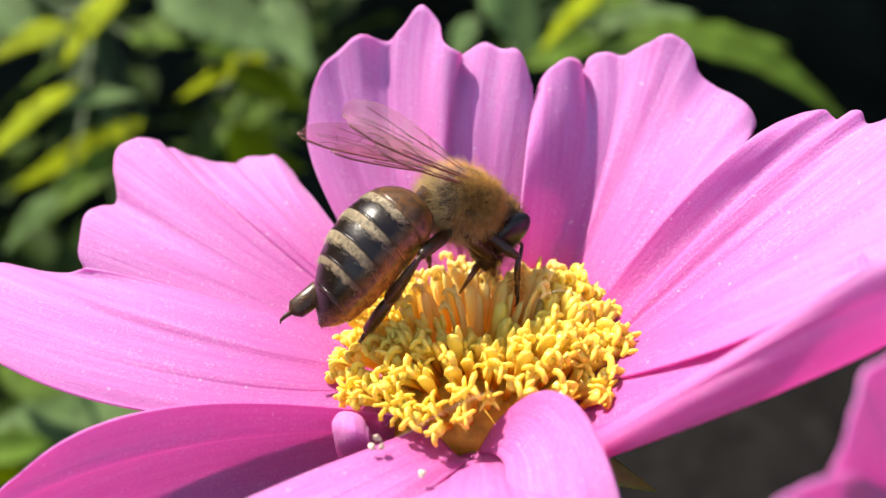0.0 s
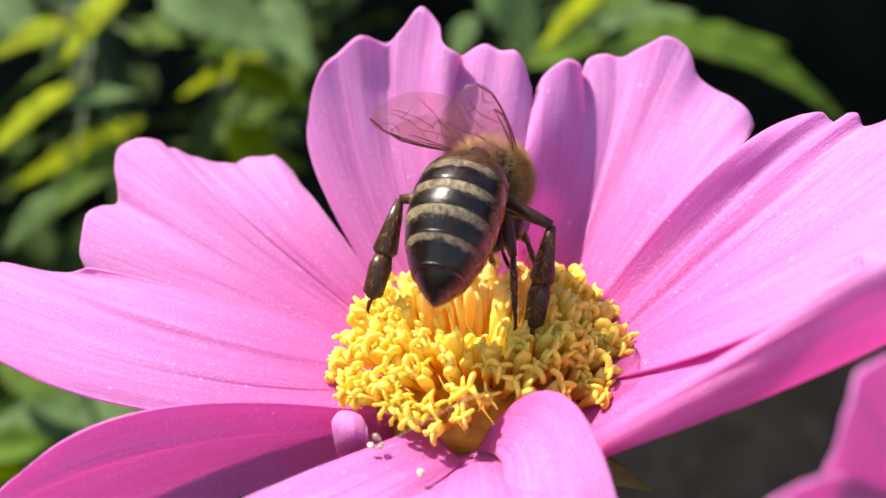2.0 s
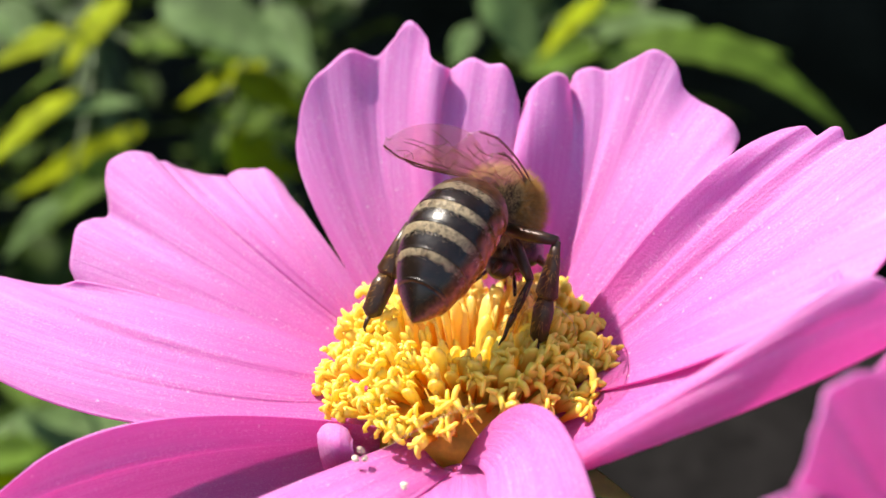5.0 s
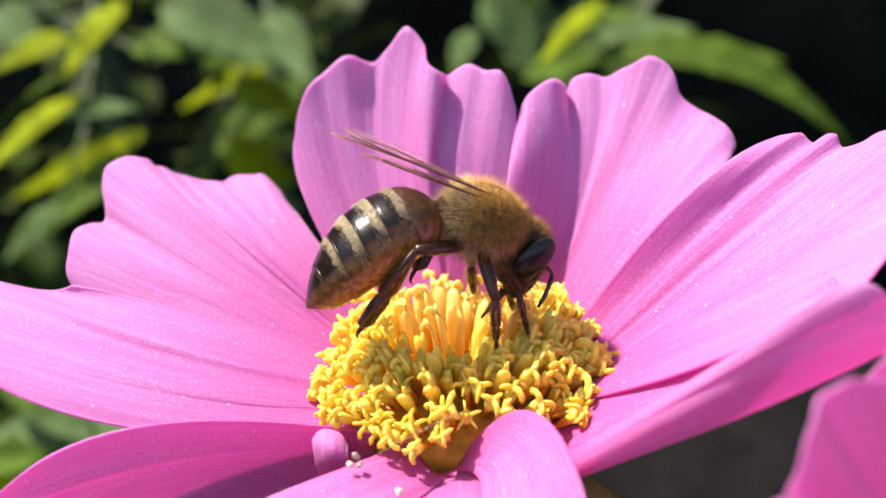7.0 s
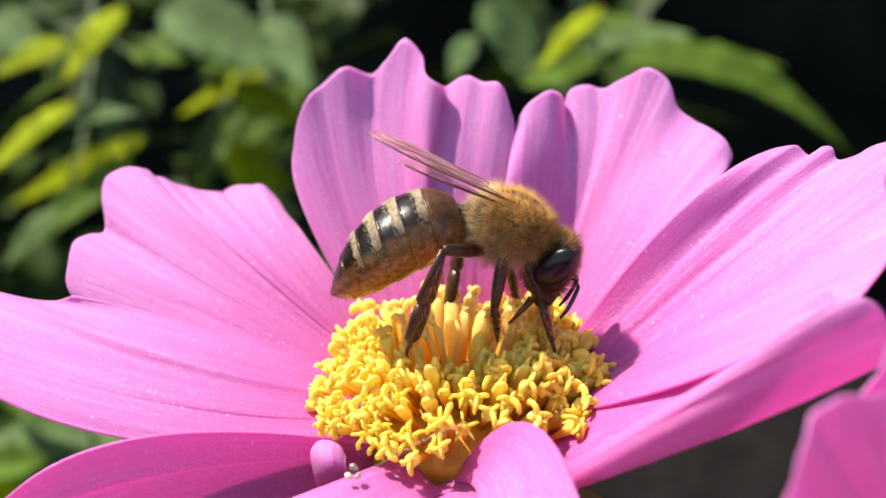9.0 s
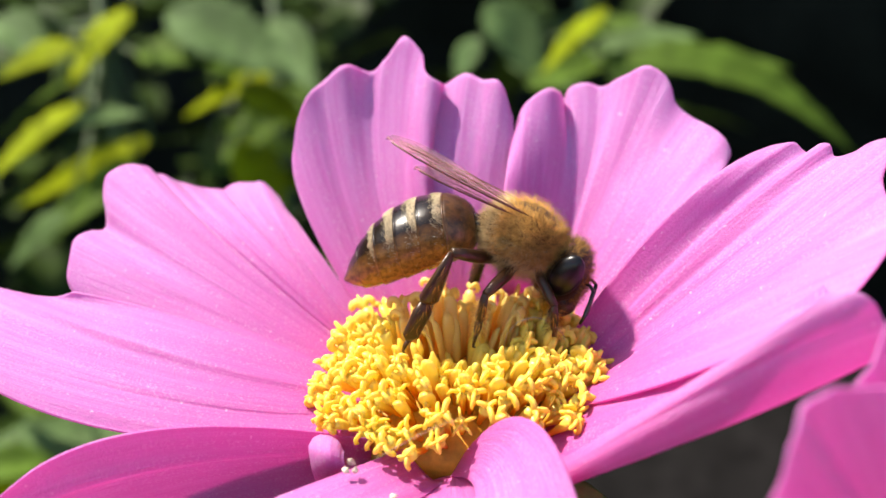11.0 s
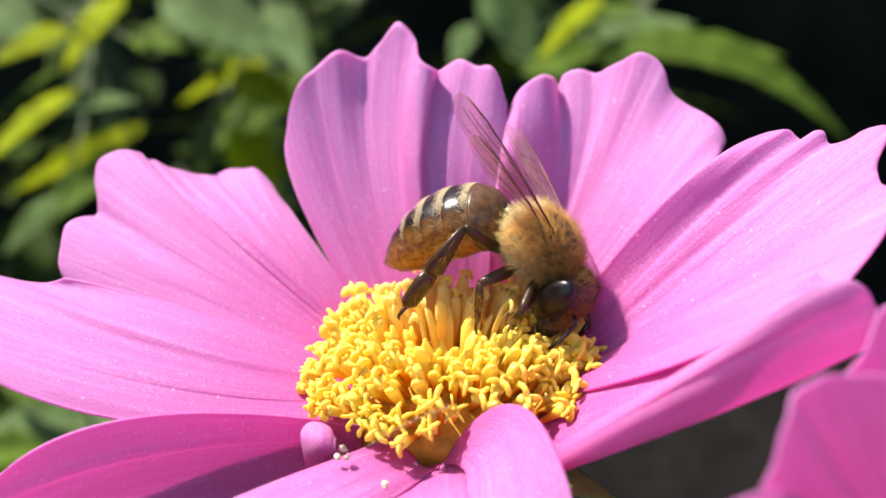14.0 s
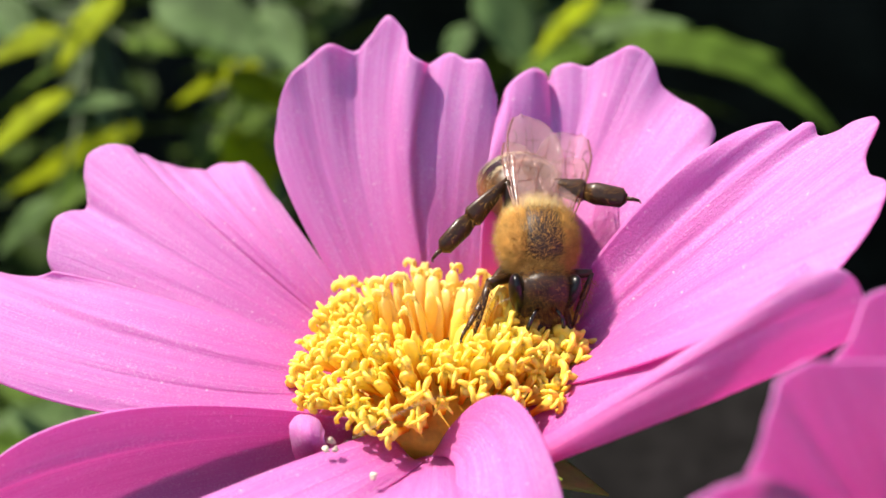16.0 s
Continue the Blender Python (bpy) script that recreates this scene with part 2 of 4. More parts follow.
def ellipsoid(bm, centre, size, turn=None, seg=24, rings=16):
    m = Matrix.Translation(vec(centre)) @ (turn or Matrix()) @ Matrix.Diagonal((*(vec(size)), 1))
    bmesh.ops.create_uvsphere(bm, u_segments=seg, v_segments=rings, radius=1.0, matrix=m)
    return bm


def grid_shell(grid, uvs, thick, top=1.0):
    """A closed thin shell from a grid of points (mm) with its uv map."""
    ns, nw, _ = grid.shape
    du, dv = np.gradient(grid, axis=0), np.gradient(grid, axis=1)
    n = np.cross(du, dv)
    n /= np.linalg.norm(n, axis=2, keepdims=True) + 1e-9
    bm = bmesh.new()
    uv = bm.loops.layers.uv.new("UVMap")
    where = {}
    sides = []
    for off in (0.5 * top, -0.5 * top):
        pts = grid + n * thick * off
        rows = []
        for i in range(ns):
            row = []
            for j in range(nw):
                v = bm.verts.new(pts[i, j] * MM)
                where[v] = uvs[i, j]
                row.append(v)
            rows.append(row)
        sides.append(rows)
    a, b = sides
    for i in range(ns - 1):
        for j in range(nw - 1):
            bm.faces.new((a[i][j], a[i + 1][j], a[i + 1][j + 1], a[i][j + 1]))
            bm.faces.new((b[i][j], b[i][j + 1], b[i + 1][j + 1], b[i + 1][j])).material_index = 1
    loop = [(i, 0) for i in range(ns)] + [(ns - 1, j) for j in range(1, nw)]
    loop += [(i, nw - 1) for i in range(ns - 2, -1, -1)] + [(0, j) for j in range(nw - 2, 0, -1)]
    for (i, j), (k, l) in zip(loop, loop[1:] + loop[:1]):
        bm.faces.new((a[i][j], b[i][j], b[k][l], a[k][l]))
    for f in bm.faces:
        for lp in f.loops:
            lp[uv].uv = where[lp.vert]
    bmesh.ops.recalc_face_normals(bm, faces=bm.faces)
    return bm


def handle_curve(handles, v):
    """A smooth curve over v through handles (v, x, y, z), straight between two."""
    h = np.array(handles, float)
    k, p = h[:, 0], h[:, 1:]
    if len(k) == 2:
        q = (v - k[0]) / (k[1] - k[0])
        return p[0] + (p[1] - p[0]) * q[:, None]
    slope = np.diff(p, axis=0) / np.diff(k)[:, None]
    tang = np.empty_like(p)
    tang[0], tang[-1] = slope[0], slope[-1]
    w = np.diff(k)
    tang[1:-1] = (slope[:-1] * w[1:, None] + slope[1:] * w[:-1, None]) / (w[1:] + w[:-1])[:, None]
    i = np.clip(np.searchsorted(k, v, side="right") - 1, 0, len(k) - 2)
    d = w[i][:, None]
    q = ((v - k[i]) / w[i])[:, None]
    return ((2 * q ** 3 - 3 * q ** 2 + 1) * p[i] + (q ** 3 - 2 * q ** 2 + q) * d * tang[i]
            + (3 * q ** 2 - 2 * q ** 3) * p[i + 1] + (q ** 3 - q ** 2) * d * tang[i + 1])


def petal(parent, foot, waist, rim, pleats=(), crimp=0.028, seed=0, face=0, label=""):
    """A petal spread between its foot, its waist half way and its lobed rim, each a few handles (v, x, y, z) in mm with v from one margin (-1)
    to the other (1). pleats: (v, height, width on either side) run along its length; face turns the upper side over."""
    ns, nw = 46, 96
    v = np.linspace(-1, 1, nw)
    A, W, T = (handle_curve(h, v)[None] for h in (foot, waist, rim))
    s = (np.linspace(0, 1, ns) ** 0.9)[:, None, None]
    g = (2 * s - 1) * (s - 1) * A + 4 * s * (1 - s) * W + s * (2 * s - 1) * T
    n = np.cross(np.gradient(g, axis=0), np.gradient(g, axis=1))
    n /= np.linalg.norm(n, axis=2, keepdims=True) + 1e-9
    c = n[ns // 2, nw // 2]
    top = face or (1.0 if c[2] - 0.35 * c[1] > 0 else -1.0)
    s, w = s[..., 0] * np.ones((1, nw)), v[None, :] * np.ones((ns, 1))
    grow = np.clip(s * 1.7, 0, 1) * np.clip(1.25 - 0.45 * s, 0, 1)
    lift = np.zeros((ns, nw))
    for v0, high, wl, wr in pleats:
        d = w - v0
        lift = lift + high * np.where(d < 0, np.exp(-(d / wl) ** 2), np.exp(-(d / wr) ** 2)) * grow
    rnd = random.Random(seed + 11)
    for k in (13, 23, 37, 61):
        lift = lift + crimp * 8.0 / k * np.sin(k * w + rnd.uniform(0, 6) + 1.6 * s * math.sin(k)) * grow * (0.6 + 0.4 * np.sin(4 * s + rnd.uniform(0, 6)))
    lift = lift + 1.6 * crimp * np.sin(7 * s + rnd.uniform(0, 6)) * np.abs(w) ** 4 * grow
    g = g + n * (top * lift)[..., None]
    ob = part("petal", grid_shell(g, np.stack([s, w], 2), 0.11, top), PETAL, parent, label)
    ob.data.materials.append(PETAL_UNDER)
    return ob


# ---- the flower ----
def flower():
    f = tagged(empty("cosmos_flower"), "open pink cosmos flower with a yellow disc, sunlit, petals partly curled", "flower", "cosmos flowers")
    C = (0.5, 5.1, -4.3)
    # upright, behind the disc
    petal(f, [(-1.00, -2.9, 8.4, -3.8), (1.00, 2.3, 10.0, -3.8)], [(-1.00, -8.0, 13.6, 2.8), (-0.24, -4.0, 14.8, 3.8), (0.35, -1.0, 14.1, 4.4), (1.00, 3.8, 13.4, 3.1)],
          [(-1.00, -9.2, 16.4, 6.7), (-0.84, -9.0, 17.0, 8.2), (-0.68, -8.3, 17.6, 9.8), (-0.56, -7.4, 18.0, 10.5), (-0.41, -6.1, 18.1, 11.5), (-0.24, -4.4, 18.6, 11.0), (-0.14, -3.6, 18.6, 11.8), (0.03, -2.4, 18.8, 13.1), (0.16, -1.4, 18.2, 12.2), (0.35, -0.7, 17.2, 10.6), (0.44, -0.1, 17.9, 10.3), (0.60, 1.4, 17.6, 11.1), (0.69, 2.3, 17.2, 10.8), (0.78, 3.1, 16.8, 10.9), (1.00, 4.1, 16.2, 8.8)],
          [(0.37, 0.8, 0.18, 0.02), (-0.59, -0.1, 0.08, 0.03), (-0.22, -0.07, 0.04, 0.03), (0.69, -0.05, 0.05, 0.03)], seed=1)
    # behind, with one margin folded forward
    petal(f, [(-1.00, 3.2, 9.7, -3.8), (-0.45, 4.2, 9.2, -3.8), (1.00, 5.8, 7.3, -3.7)], [(-1.00, 3.2, 11.0, 3.4), (-0.45, 7.0, 14.2, 3.7), (0.35, 10.3, 14.2, 4.8), (1.00, 13.4, 10.5, 4.3)],
          [(-1.00, 4.3, 16.6, 8.1), (-0.89, 4.7, 16.7, 9.2), (-0.77, 5.5, 17.2, 9.9), (-0.66, 6.4, 17.7, 10.2), (-0.56, 7.1, 18.4, 9.7), (-0.45, 7.4, 19.2, 9.0), (-0.35, 7.8, 19.2, 9.9), (-0.26, 8.7, 19.2, 10.2), (-0.15, 9.7, 19.0, 10.0), (0.02, 11.2, 18.5, 10.8), (0.17, 12.4, 18.0, 11.5), (0.26, 13.2, 17.6, 11.1), (0.35, 13.6, 17.2, 10.5), (0.46, 13.9, 16.8, 9.5), (0.58, 14.8, 16.2, 8.8), (0.72, 15.8, 15.4, 8.4), (0.83, 16.5, 14.6, 7.9), (0.93, 16.8, 14.1, 7.1), (1.00, 16.5, 13.6, 6.7)],
          [(-0.05, 0.25, 0.05, 0.25), (0.21, -0.06, 0.05, 0.05), (0.51, -0.08, 0.05, 0.05)], seed=2)
    # the broad one on the far side from the sun
    petal(f, [(-1.00, 5.9, 7.3, -3.8), (-0.77, 6.1, 5.6, -3.7), (-0.34, 6.2, 4.6, -3.8), (1.00, 5.8, 2.6, -3.6)], [(-1.00, 11.4, 7.0, 5.2), (-0.77, 13.7, 6.4, 5.2), (-0.34, 14.8, 4.8, 4.3), (1.00, 11.4, -3.8, 2.1)],
          [(-1.00, 17.1, 8.6, 9.0), (-0.92, 17.7, 8.3, 9.4), (-0.84, 18.4, 7.9, 9.7), (-0.77, 19.0, 7.6, 9.3), (-0.71, 19.5, 7.4, 9.6), (-0.67, 19.9, 7.2, 9.7), (-0.59, 20.2, 6.9, 9.1), (-0.47, 20.8, 6.0, 9.7), (-0.34, 21.4, 5.0, 10.4), (-0.25, 21.8, 4.2, 10.8), (-0.19, 21.8, 3.6, 10.8), (0.03, 20.9, 2.2, 9.2), (0.11, 20.8, 1.4, 8.9), (0.23, 21.2, 0.2, 8.8), (0.39, 20.6, -1.2, 8.1), (0.71, 18.7, -3.4, 6.7), (0.85, 17.7, -4.4, 6.3), (1.00, 16.4, -5.4, 6.4)],
          [(-0.76, -0.45, 0.15, 0.03), (-0.47, -0.2, 0.08, 0.06), (0.11, -0.25, 0.1, 0.06)], seed=3)
    # folded lengthwise into a channel
    petal(f, [(-1.00, 6.0, 3.2, -3.5), (-0.07, 3.8, -2.6, -5.5), (1.00, 3.4, -2.4, -5.1)], [(-1.00, 12.1, -1.6, 2.1), (-0.07, 11.1, -7.4, 1.1), (0.50, 10.9, -8.0, 3.5), (1.00, 11.0, -7.6, 4.2)],
          [(-1.00, 16.8, -3.2, 6.2), (-0.53, 17.6, -5.0, 5.0), (-0.07, 17.7, -7.2, 4.5), (0.30, 17.6, -8.0, 6.2), (0.50, 17.3, -8.3, 7.1), (0.75, 16.4, -8.5, 8.0), (1.00, 15.2, -8.3, 8.1)],
          [(0.5, 0.12, 0.08, 0.08)], seed=4, face=-1)
    # on the sun's side
    petal(f, [(-1.00, -3.6, 0.8, -4.2), (0.30, -4.0, 4.4, -4.0), (1.00, -4.0, 5.6, -3.8)], [(-1.00, -14.8, -0.4, -3.4), (0.16, -14.3, 2.9, -2.0), (1.00, -13.4, 7.0, -0.7)],
          [(-1.00, -22.9, -0.3, -0.3), (-0.60, -26.0, 1.5, 0.5), (-0.25, -28.3, 3.5, 1.2), (0.03, -28.6, 6.0, 1.2), (0.30, -26.7, 7.5, 1.0), (0.58, -24.2, 8.0, 0.6), (0.85, -21.7, 8.0, 0.4), (1.00, -20.5, 7.8, 0.8)],
          [(-0.19, -0.12, 0.12, 0.06), (0.47, 0.35, 0.06, 0.16), (-0.76, 0.12, 0.1, 0.1)], seed=5)
    petal(f, [(-1.00, -4.1, 5.6, -3.8), (-0.21, -3.9, 6.8, -3.8), (1.00, -3.4, 7.9, -3.8)], [(-1.00, -14.0, 7.4, -1.4), (-0.21, -13.5, 10.2, 0.6), (1.00, -10.3, 12.4, 2.0)],
          [(-1.00, -21.3, 9.7, -0.1), (-0.89, -21.7, 10.2, 0.6), (-0.78, -21.7, 10.7, 1.3), (-0.57, -21.6, 12.0, 2.4), (-0.42, -21.1, 13.2, 2.4), (-0.32, -20.5, 13.8, 2.3), (-0.21, -20.4, 14.2, 3.1), (-0.05, -20.7, 15.0, 4.1), (0.12, -20.6, 16.0, 5.1), (0.24, -19.7, 16.5, 5.5), (0.39, -18.6, 17.0, 5.3), (0.72, -16.4, 17.8, 3.8), (1.00, -14.2, 18.4, 3.3)],
          [(0.49, -0.3, 0.05, 0.03), (0.72, 0.15, 0.06, 0.08), (-0.26, -0.08, 0.06, 0.04), (-0.68, -0.06, 0.06, 0.05)], seed=6)
    petal(f, [(-1.00, -3.5, 7.9, -3.9), (1.00, -2.7, 8.5, -3.8)], [(-1.00, -10.6, 13.0, 1.3), (0.07, -8.7, 13.2, 1.4), (1.00, -7.4, 13.0, 1.1)],
          [(-1.00, -14.8, 18.9, 2.6), (-0.70, -14.0, 19.1, 3.3), (-0.34, -12.9, 18.9, 3.7), (0.07, -11.6, 18.5, 3.8), (0.47, -10.6, 17.8, 3.1), (1.00, -9.7, 16.6, 2.2)],
          [(-0.14, -0.15, 0.2, 0.1)], seed=7)
    # in front of the disc
    petal(f, [(-1.00, -3.6, 0.6, -4.1), (-0.19, -3.6, 0.8, -5.2), (1.00, -3.9, 1.0, -6.7)], [(-1.00, -13.7, -2.6, -1.8), (-0.19, -13.7, -1.9, -4.4), (1.00, -13.6, -0.7, -8.9)],
          [(-1.00, -19.7, -5.0, -3.5), (-0.67, -20.9, -5.2, -4.4), (-0.39, -21.8, -5.2, -5.3), (0.01, -21.8, -4.6, -7.1), (0.47, -21.0, -3.6, -8.8), (1.00, -19.4, -2.6, -10.3)],
          [(-0.27, 0.2, 0.25, 0.05)], crimp=0.02, seed=8)
    petal(f, [(-1.00, -1.9, -0.2, -4.2), (-0.19, -0.7, -1.2, -5.1), (1.00, 0.1, -1.8, -5.1)], [(-1.00, -6.0, -4.0, -3.8), (-0.19, -4.1, -5.6, -3.7), (1.00, -2.4, -6.4, -4.2)],
          [(-1.00, -10.9, -8.0, -3.7), (-0.55, -11.1, -9.5, -4.1), (0.16, -9.0, -10.8, -4.2), (1.00, -6.2, -11.5, -3.9)],
          [(-0.19, -0.3, 0.4, 0.4)], seed=9)
    petal(f, [(-1.00, 0.5, -1.0, -5.3), (0.06, 0.9, -0.8, -4.7), (1.00, 1.2, -0.6, -4.2)], [(-1.00, 1.7, -4.6, -3.8), (0.06, 3.0, -4.2, -2.1), (1.00, 4.2, -4.2, -0.2)],
          [(-1.00, 1.1, -8.5, -4.8), (0.06, 3.9, -8.8, -4.2), (1.00, 6.3, -8.6, -3.2)],
          [], seed=10)
    petal(f, [(-1.00, -1.2, -0.9, -6.0), (-0.05, 0.5, -0.5, -5.5), (1.00, 2.3, -0.9, -5.2)], [(-1.00, -2.7, -6.4, -4.2), (-0.05, 0.7, -6.2, -3.8), (1.00, 4.1, -6.8, -3.4)],
          [(-1.00, -4.3, -12.0, -2.2), (-0.05, 0.2, -13.0, -2.4), (1.00, 5.2, -12.0, -2.4)],
          [(-0.05, 0.2, 0.3, 0.3)], seed=11)
    # a small rolled margin
    petal(f, [(-1.00, -6.2, -1.2, -5.4), (-0.06, -5.3, -1.6, -5.0), (1.00, -4.5, -1.7, -4.6)], [(-1.00, -6.4, -1.3, -4.2), (-0.06, -5.5, -1.9, -3.5), (1.00, -4.7, -1.8, -3.9)],
          [(-1.00, -6.5, -1.0, -3.6), (-0.57, -6.2, -0.6, -3.3), (-0.06, -5.6, -0.5, -3.3), (0.48, -5.1, -0.8, -3.4), (1.00, -4.8, -1.2, -3.8)],
          [], crimp=0.02, seed=12)
    bm = bmesh.new()
    ellipsoid(bm, (C[0], C[1], C[2] - 0.8), (5.9, 5.9, 2.4))
    part("receptacle", bm, RECEPTACLE, f, "olive-yellow flower base")
    bm = bmesh.new()
    tube(bm, [(0.3, 4.6, -6.5), (0.5, 5.2, -30), (3, 8, -120), (6, 10, -300), (8, 12, -420)], [1.2, 1.1, 1.3, 1.8, 2.2], 12)
    part("stem", bm, STEM, f, "thin green stem")
    for k in range(8):
        a = k * math.pi / 4 + 0.25
        w = Vector((math.cos(a), math.sin(a), 0))
        bm = bmesh.new()
        b = Vector((C[0], C[1], C[2] - 2.2))
        tube(bm, [b + w * 2.5, b + w * 5 + Vector((0, 0, -0.6)), b + w * 8 + Vector((0, 0, -1.2)), b + w * 10.5 + Vector((0, 0, -1.5))], [1.2, 1.7, 1.2, 0.1], 8, 0.16, (0, 0, 1))
        part("sepal", bm, SEPAL, f)
    florets(f, C)
    for k in range(4):
        bm = bmesh.new()
        spot = ((-4.2, -3.3, -3.0), (-4.0, -3.5, -3.3), (-4.4, -3.6, -3.3), (-2.1, -5.3, -3.6))[k]
        bmesh.ops.create_icosphere(bm, subdivisions=2, radius=(0.17, 0.13, 0.14, 0.15)[k] * MM, matrix=Matrix.Translation(vec(spot)))
        for v in bm.verts:
            v.co += Vector((noise.noise(v.co * 9000), noise.noise(v.co * 8000 + Vector((3, 1, 2))), noise.noise(v.co * 7000))) * 0.00016
        part("crumb", bm, SPECK, f, "pale pollen crumb")
    return f


def curls(bm, r, top, size, out=0.0, arms=2):
    """The forked end of a floret: arms that roll back on themselves."""
    turn = r.uniform(0, 6.28) if arms > 2 else r.uniform(-0.6, 0.6)
    up = Vector((0, 0, 1))
    for k in range(arms):
        a = turn + (k * 6.283 / arms + r.uniform(-0.4, 0.4) if arms > 2 else (k - 0.5) * r.uniform(1.5, 2.8))
        d = (Vector((math.cos(a), math.sin(a), 0)) + Vector((out, 0, 0))).normalized()
        wide, loop = size * r.uniform(0.22, 0.36), r.uniform(2.6, 4.6)
        pts = []
        for i in range(8):
            q = i / 7 * loop
            shrink = 1 - 0.35 * i / 7
            pts.append(top + d * (wide - wide * math.cos(q) * shrink) + up * wide * (1.1 * math.sin(q) * shrink + 0.2 * min(1, i / 3)))
        thick = size * r.uniform(0.15, 0.20)
        tube(bm, pts, [thick * f for f in (0.8, 1.0, 1.05, 1.05, 1.0, 0.95, 0.8, 0.35)], 6, 0.6, d.cross(up))


def lobes(bm, r, top, size):
    """The five pointed lobes of an open floret, bent out and rolled down."""
    turn = r.uniform(0, 6.28)
    for k in range(5):
        a = turn + k * 1.2566 + r.uniform(-0.2, 0.2)
        d = Vector((math.cos(a), math.sin(a), 0))
        roll = r.uniform(0.7, 1.3)
        pts = [top + d * size * q + Vector((0, 0, size * up * roll)) for q, up in ((0.20, -0.05), (0.34, 0.18), (0.54, 0.24), (0.70, 0.08), (0.68, -0.14))]
        tube(bm, pts, [0.13 * size, 0.18 * size, 0.17 * size, 0.12 * size, 0.03 * size], 6, 0.45, d.cross(Vector((0, 0, 1))))


def floret_mesh(kind, seed):
    """One disc floret standing along +z with its foot at the origin. kind: open (forked and rolled), cup (flared blade), strap (tall and flat) or bud."""
    r = random.Random(seed)
    bm = bmesh.new()
    if kind == "bud":
        h = 2.9 + r.uniform(-0.4, 0.4)
        tube(bm, [(0, 0, 0), (0, 0.02, h * 0.5), (0.05, 0, h * 0.8), (0.1, 0, h * 0.95), (0.12, 0, h)], [0.22, 0.30, 0.36, 0.24, 0.05], 7, 0.8)
    elif kind == "strap":
        h = 3.7 + r.uniform(-0.7, 0.5)
        lean = r.uniform(-0.15, 0.25)
        tube(bm, [(0, 0, 0), (0.05, 0, h * 0.35), (0.12 + lean * 0.3, 0, h * 0.7), (0.2 + lean * 0.7, 0, h * 0.9), (0.3 + lean, 0, h)], [0.18, 0.30, 0.40, 0.34, 0.10], 8, 0.35, (1, 0, 0))
        if seed % 3:
            curls(bm, r, Vector((0.3 + lean, 0, h - 0.15)), 0.95, 0.4)
    elif kind == "cup":
        h = 2.9 + r.uniform(-0.4, 0.4)
        tube(bm, [(0, 0, 0), (0.03, 0, h * 0.45), (0.10, 0, h * 0.8), (0.18, 0.0, h * 0.95), (0.25, 0, h)], [0.16, 0.28, 0.40, 0.30, 0.08], 8, 0.6, (1, 0, 0))
        tube(bm, [(0.0, 0, h * 0.6), (-0.15, 0.1, h * 0.9), (-0.12, 0.15, h * 1.08)], [0.2, 0.24, 0.08], 6, 0.7)
    else:
        h = 2.8 + r.uniform(-0.4, 0.4)
        tube(bm, [(0, 0, 0), (0.02, 0, h * 0.45), (0.05, 0.0, h * 0.75), (0.07, 0.0, h * 0.92)], [0.13, 0.18, 0.30, 0.34], 8)
        if seed % 4:
            curls(bm, r, Vector((0.08, 0, h - 0.2)), r.uniform(0.95, 1.2), 0.45, 3)
        else:
            lobes(bm, r, Vector((0.07, 0, h * 0.90)), r.uniform(1.0, 1.3))
        if seed % 3 == 0:
            curls(bm, r, Vector((0.08, 0, h - 0.1)), r.uniform(0.7, 0.9), 0.3)
        else:
            tube(bm, [(0.05, 0, h * 0.8), (0.08, 0.02, h * 1.05), (0.12, 0.05, h * 1.16)], [0.13, 0.12, 0.05], 6)
    return bm


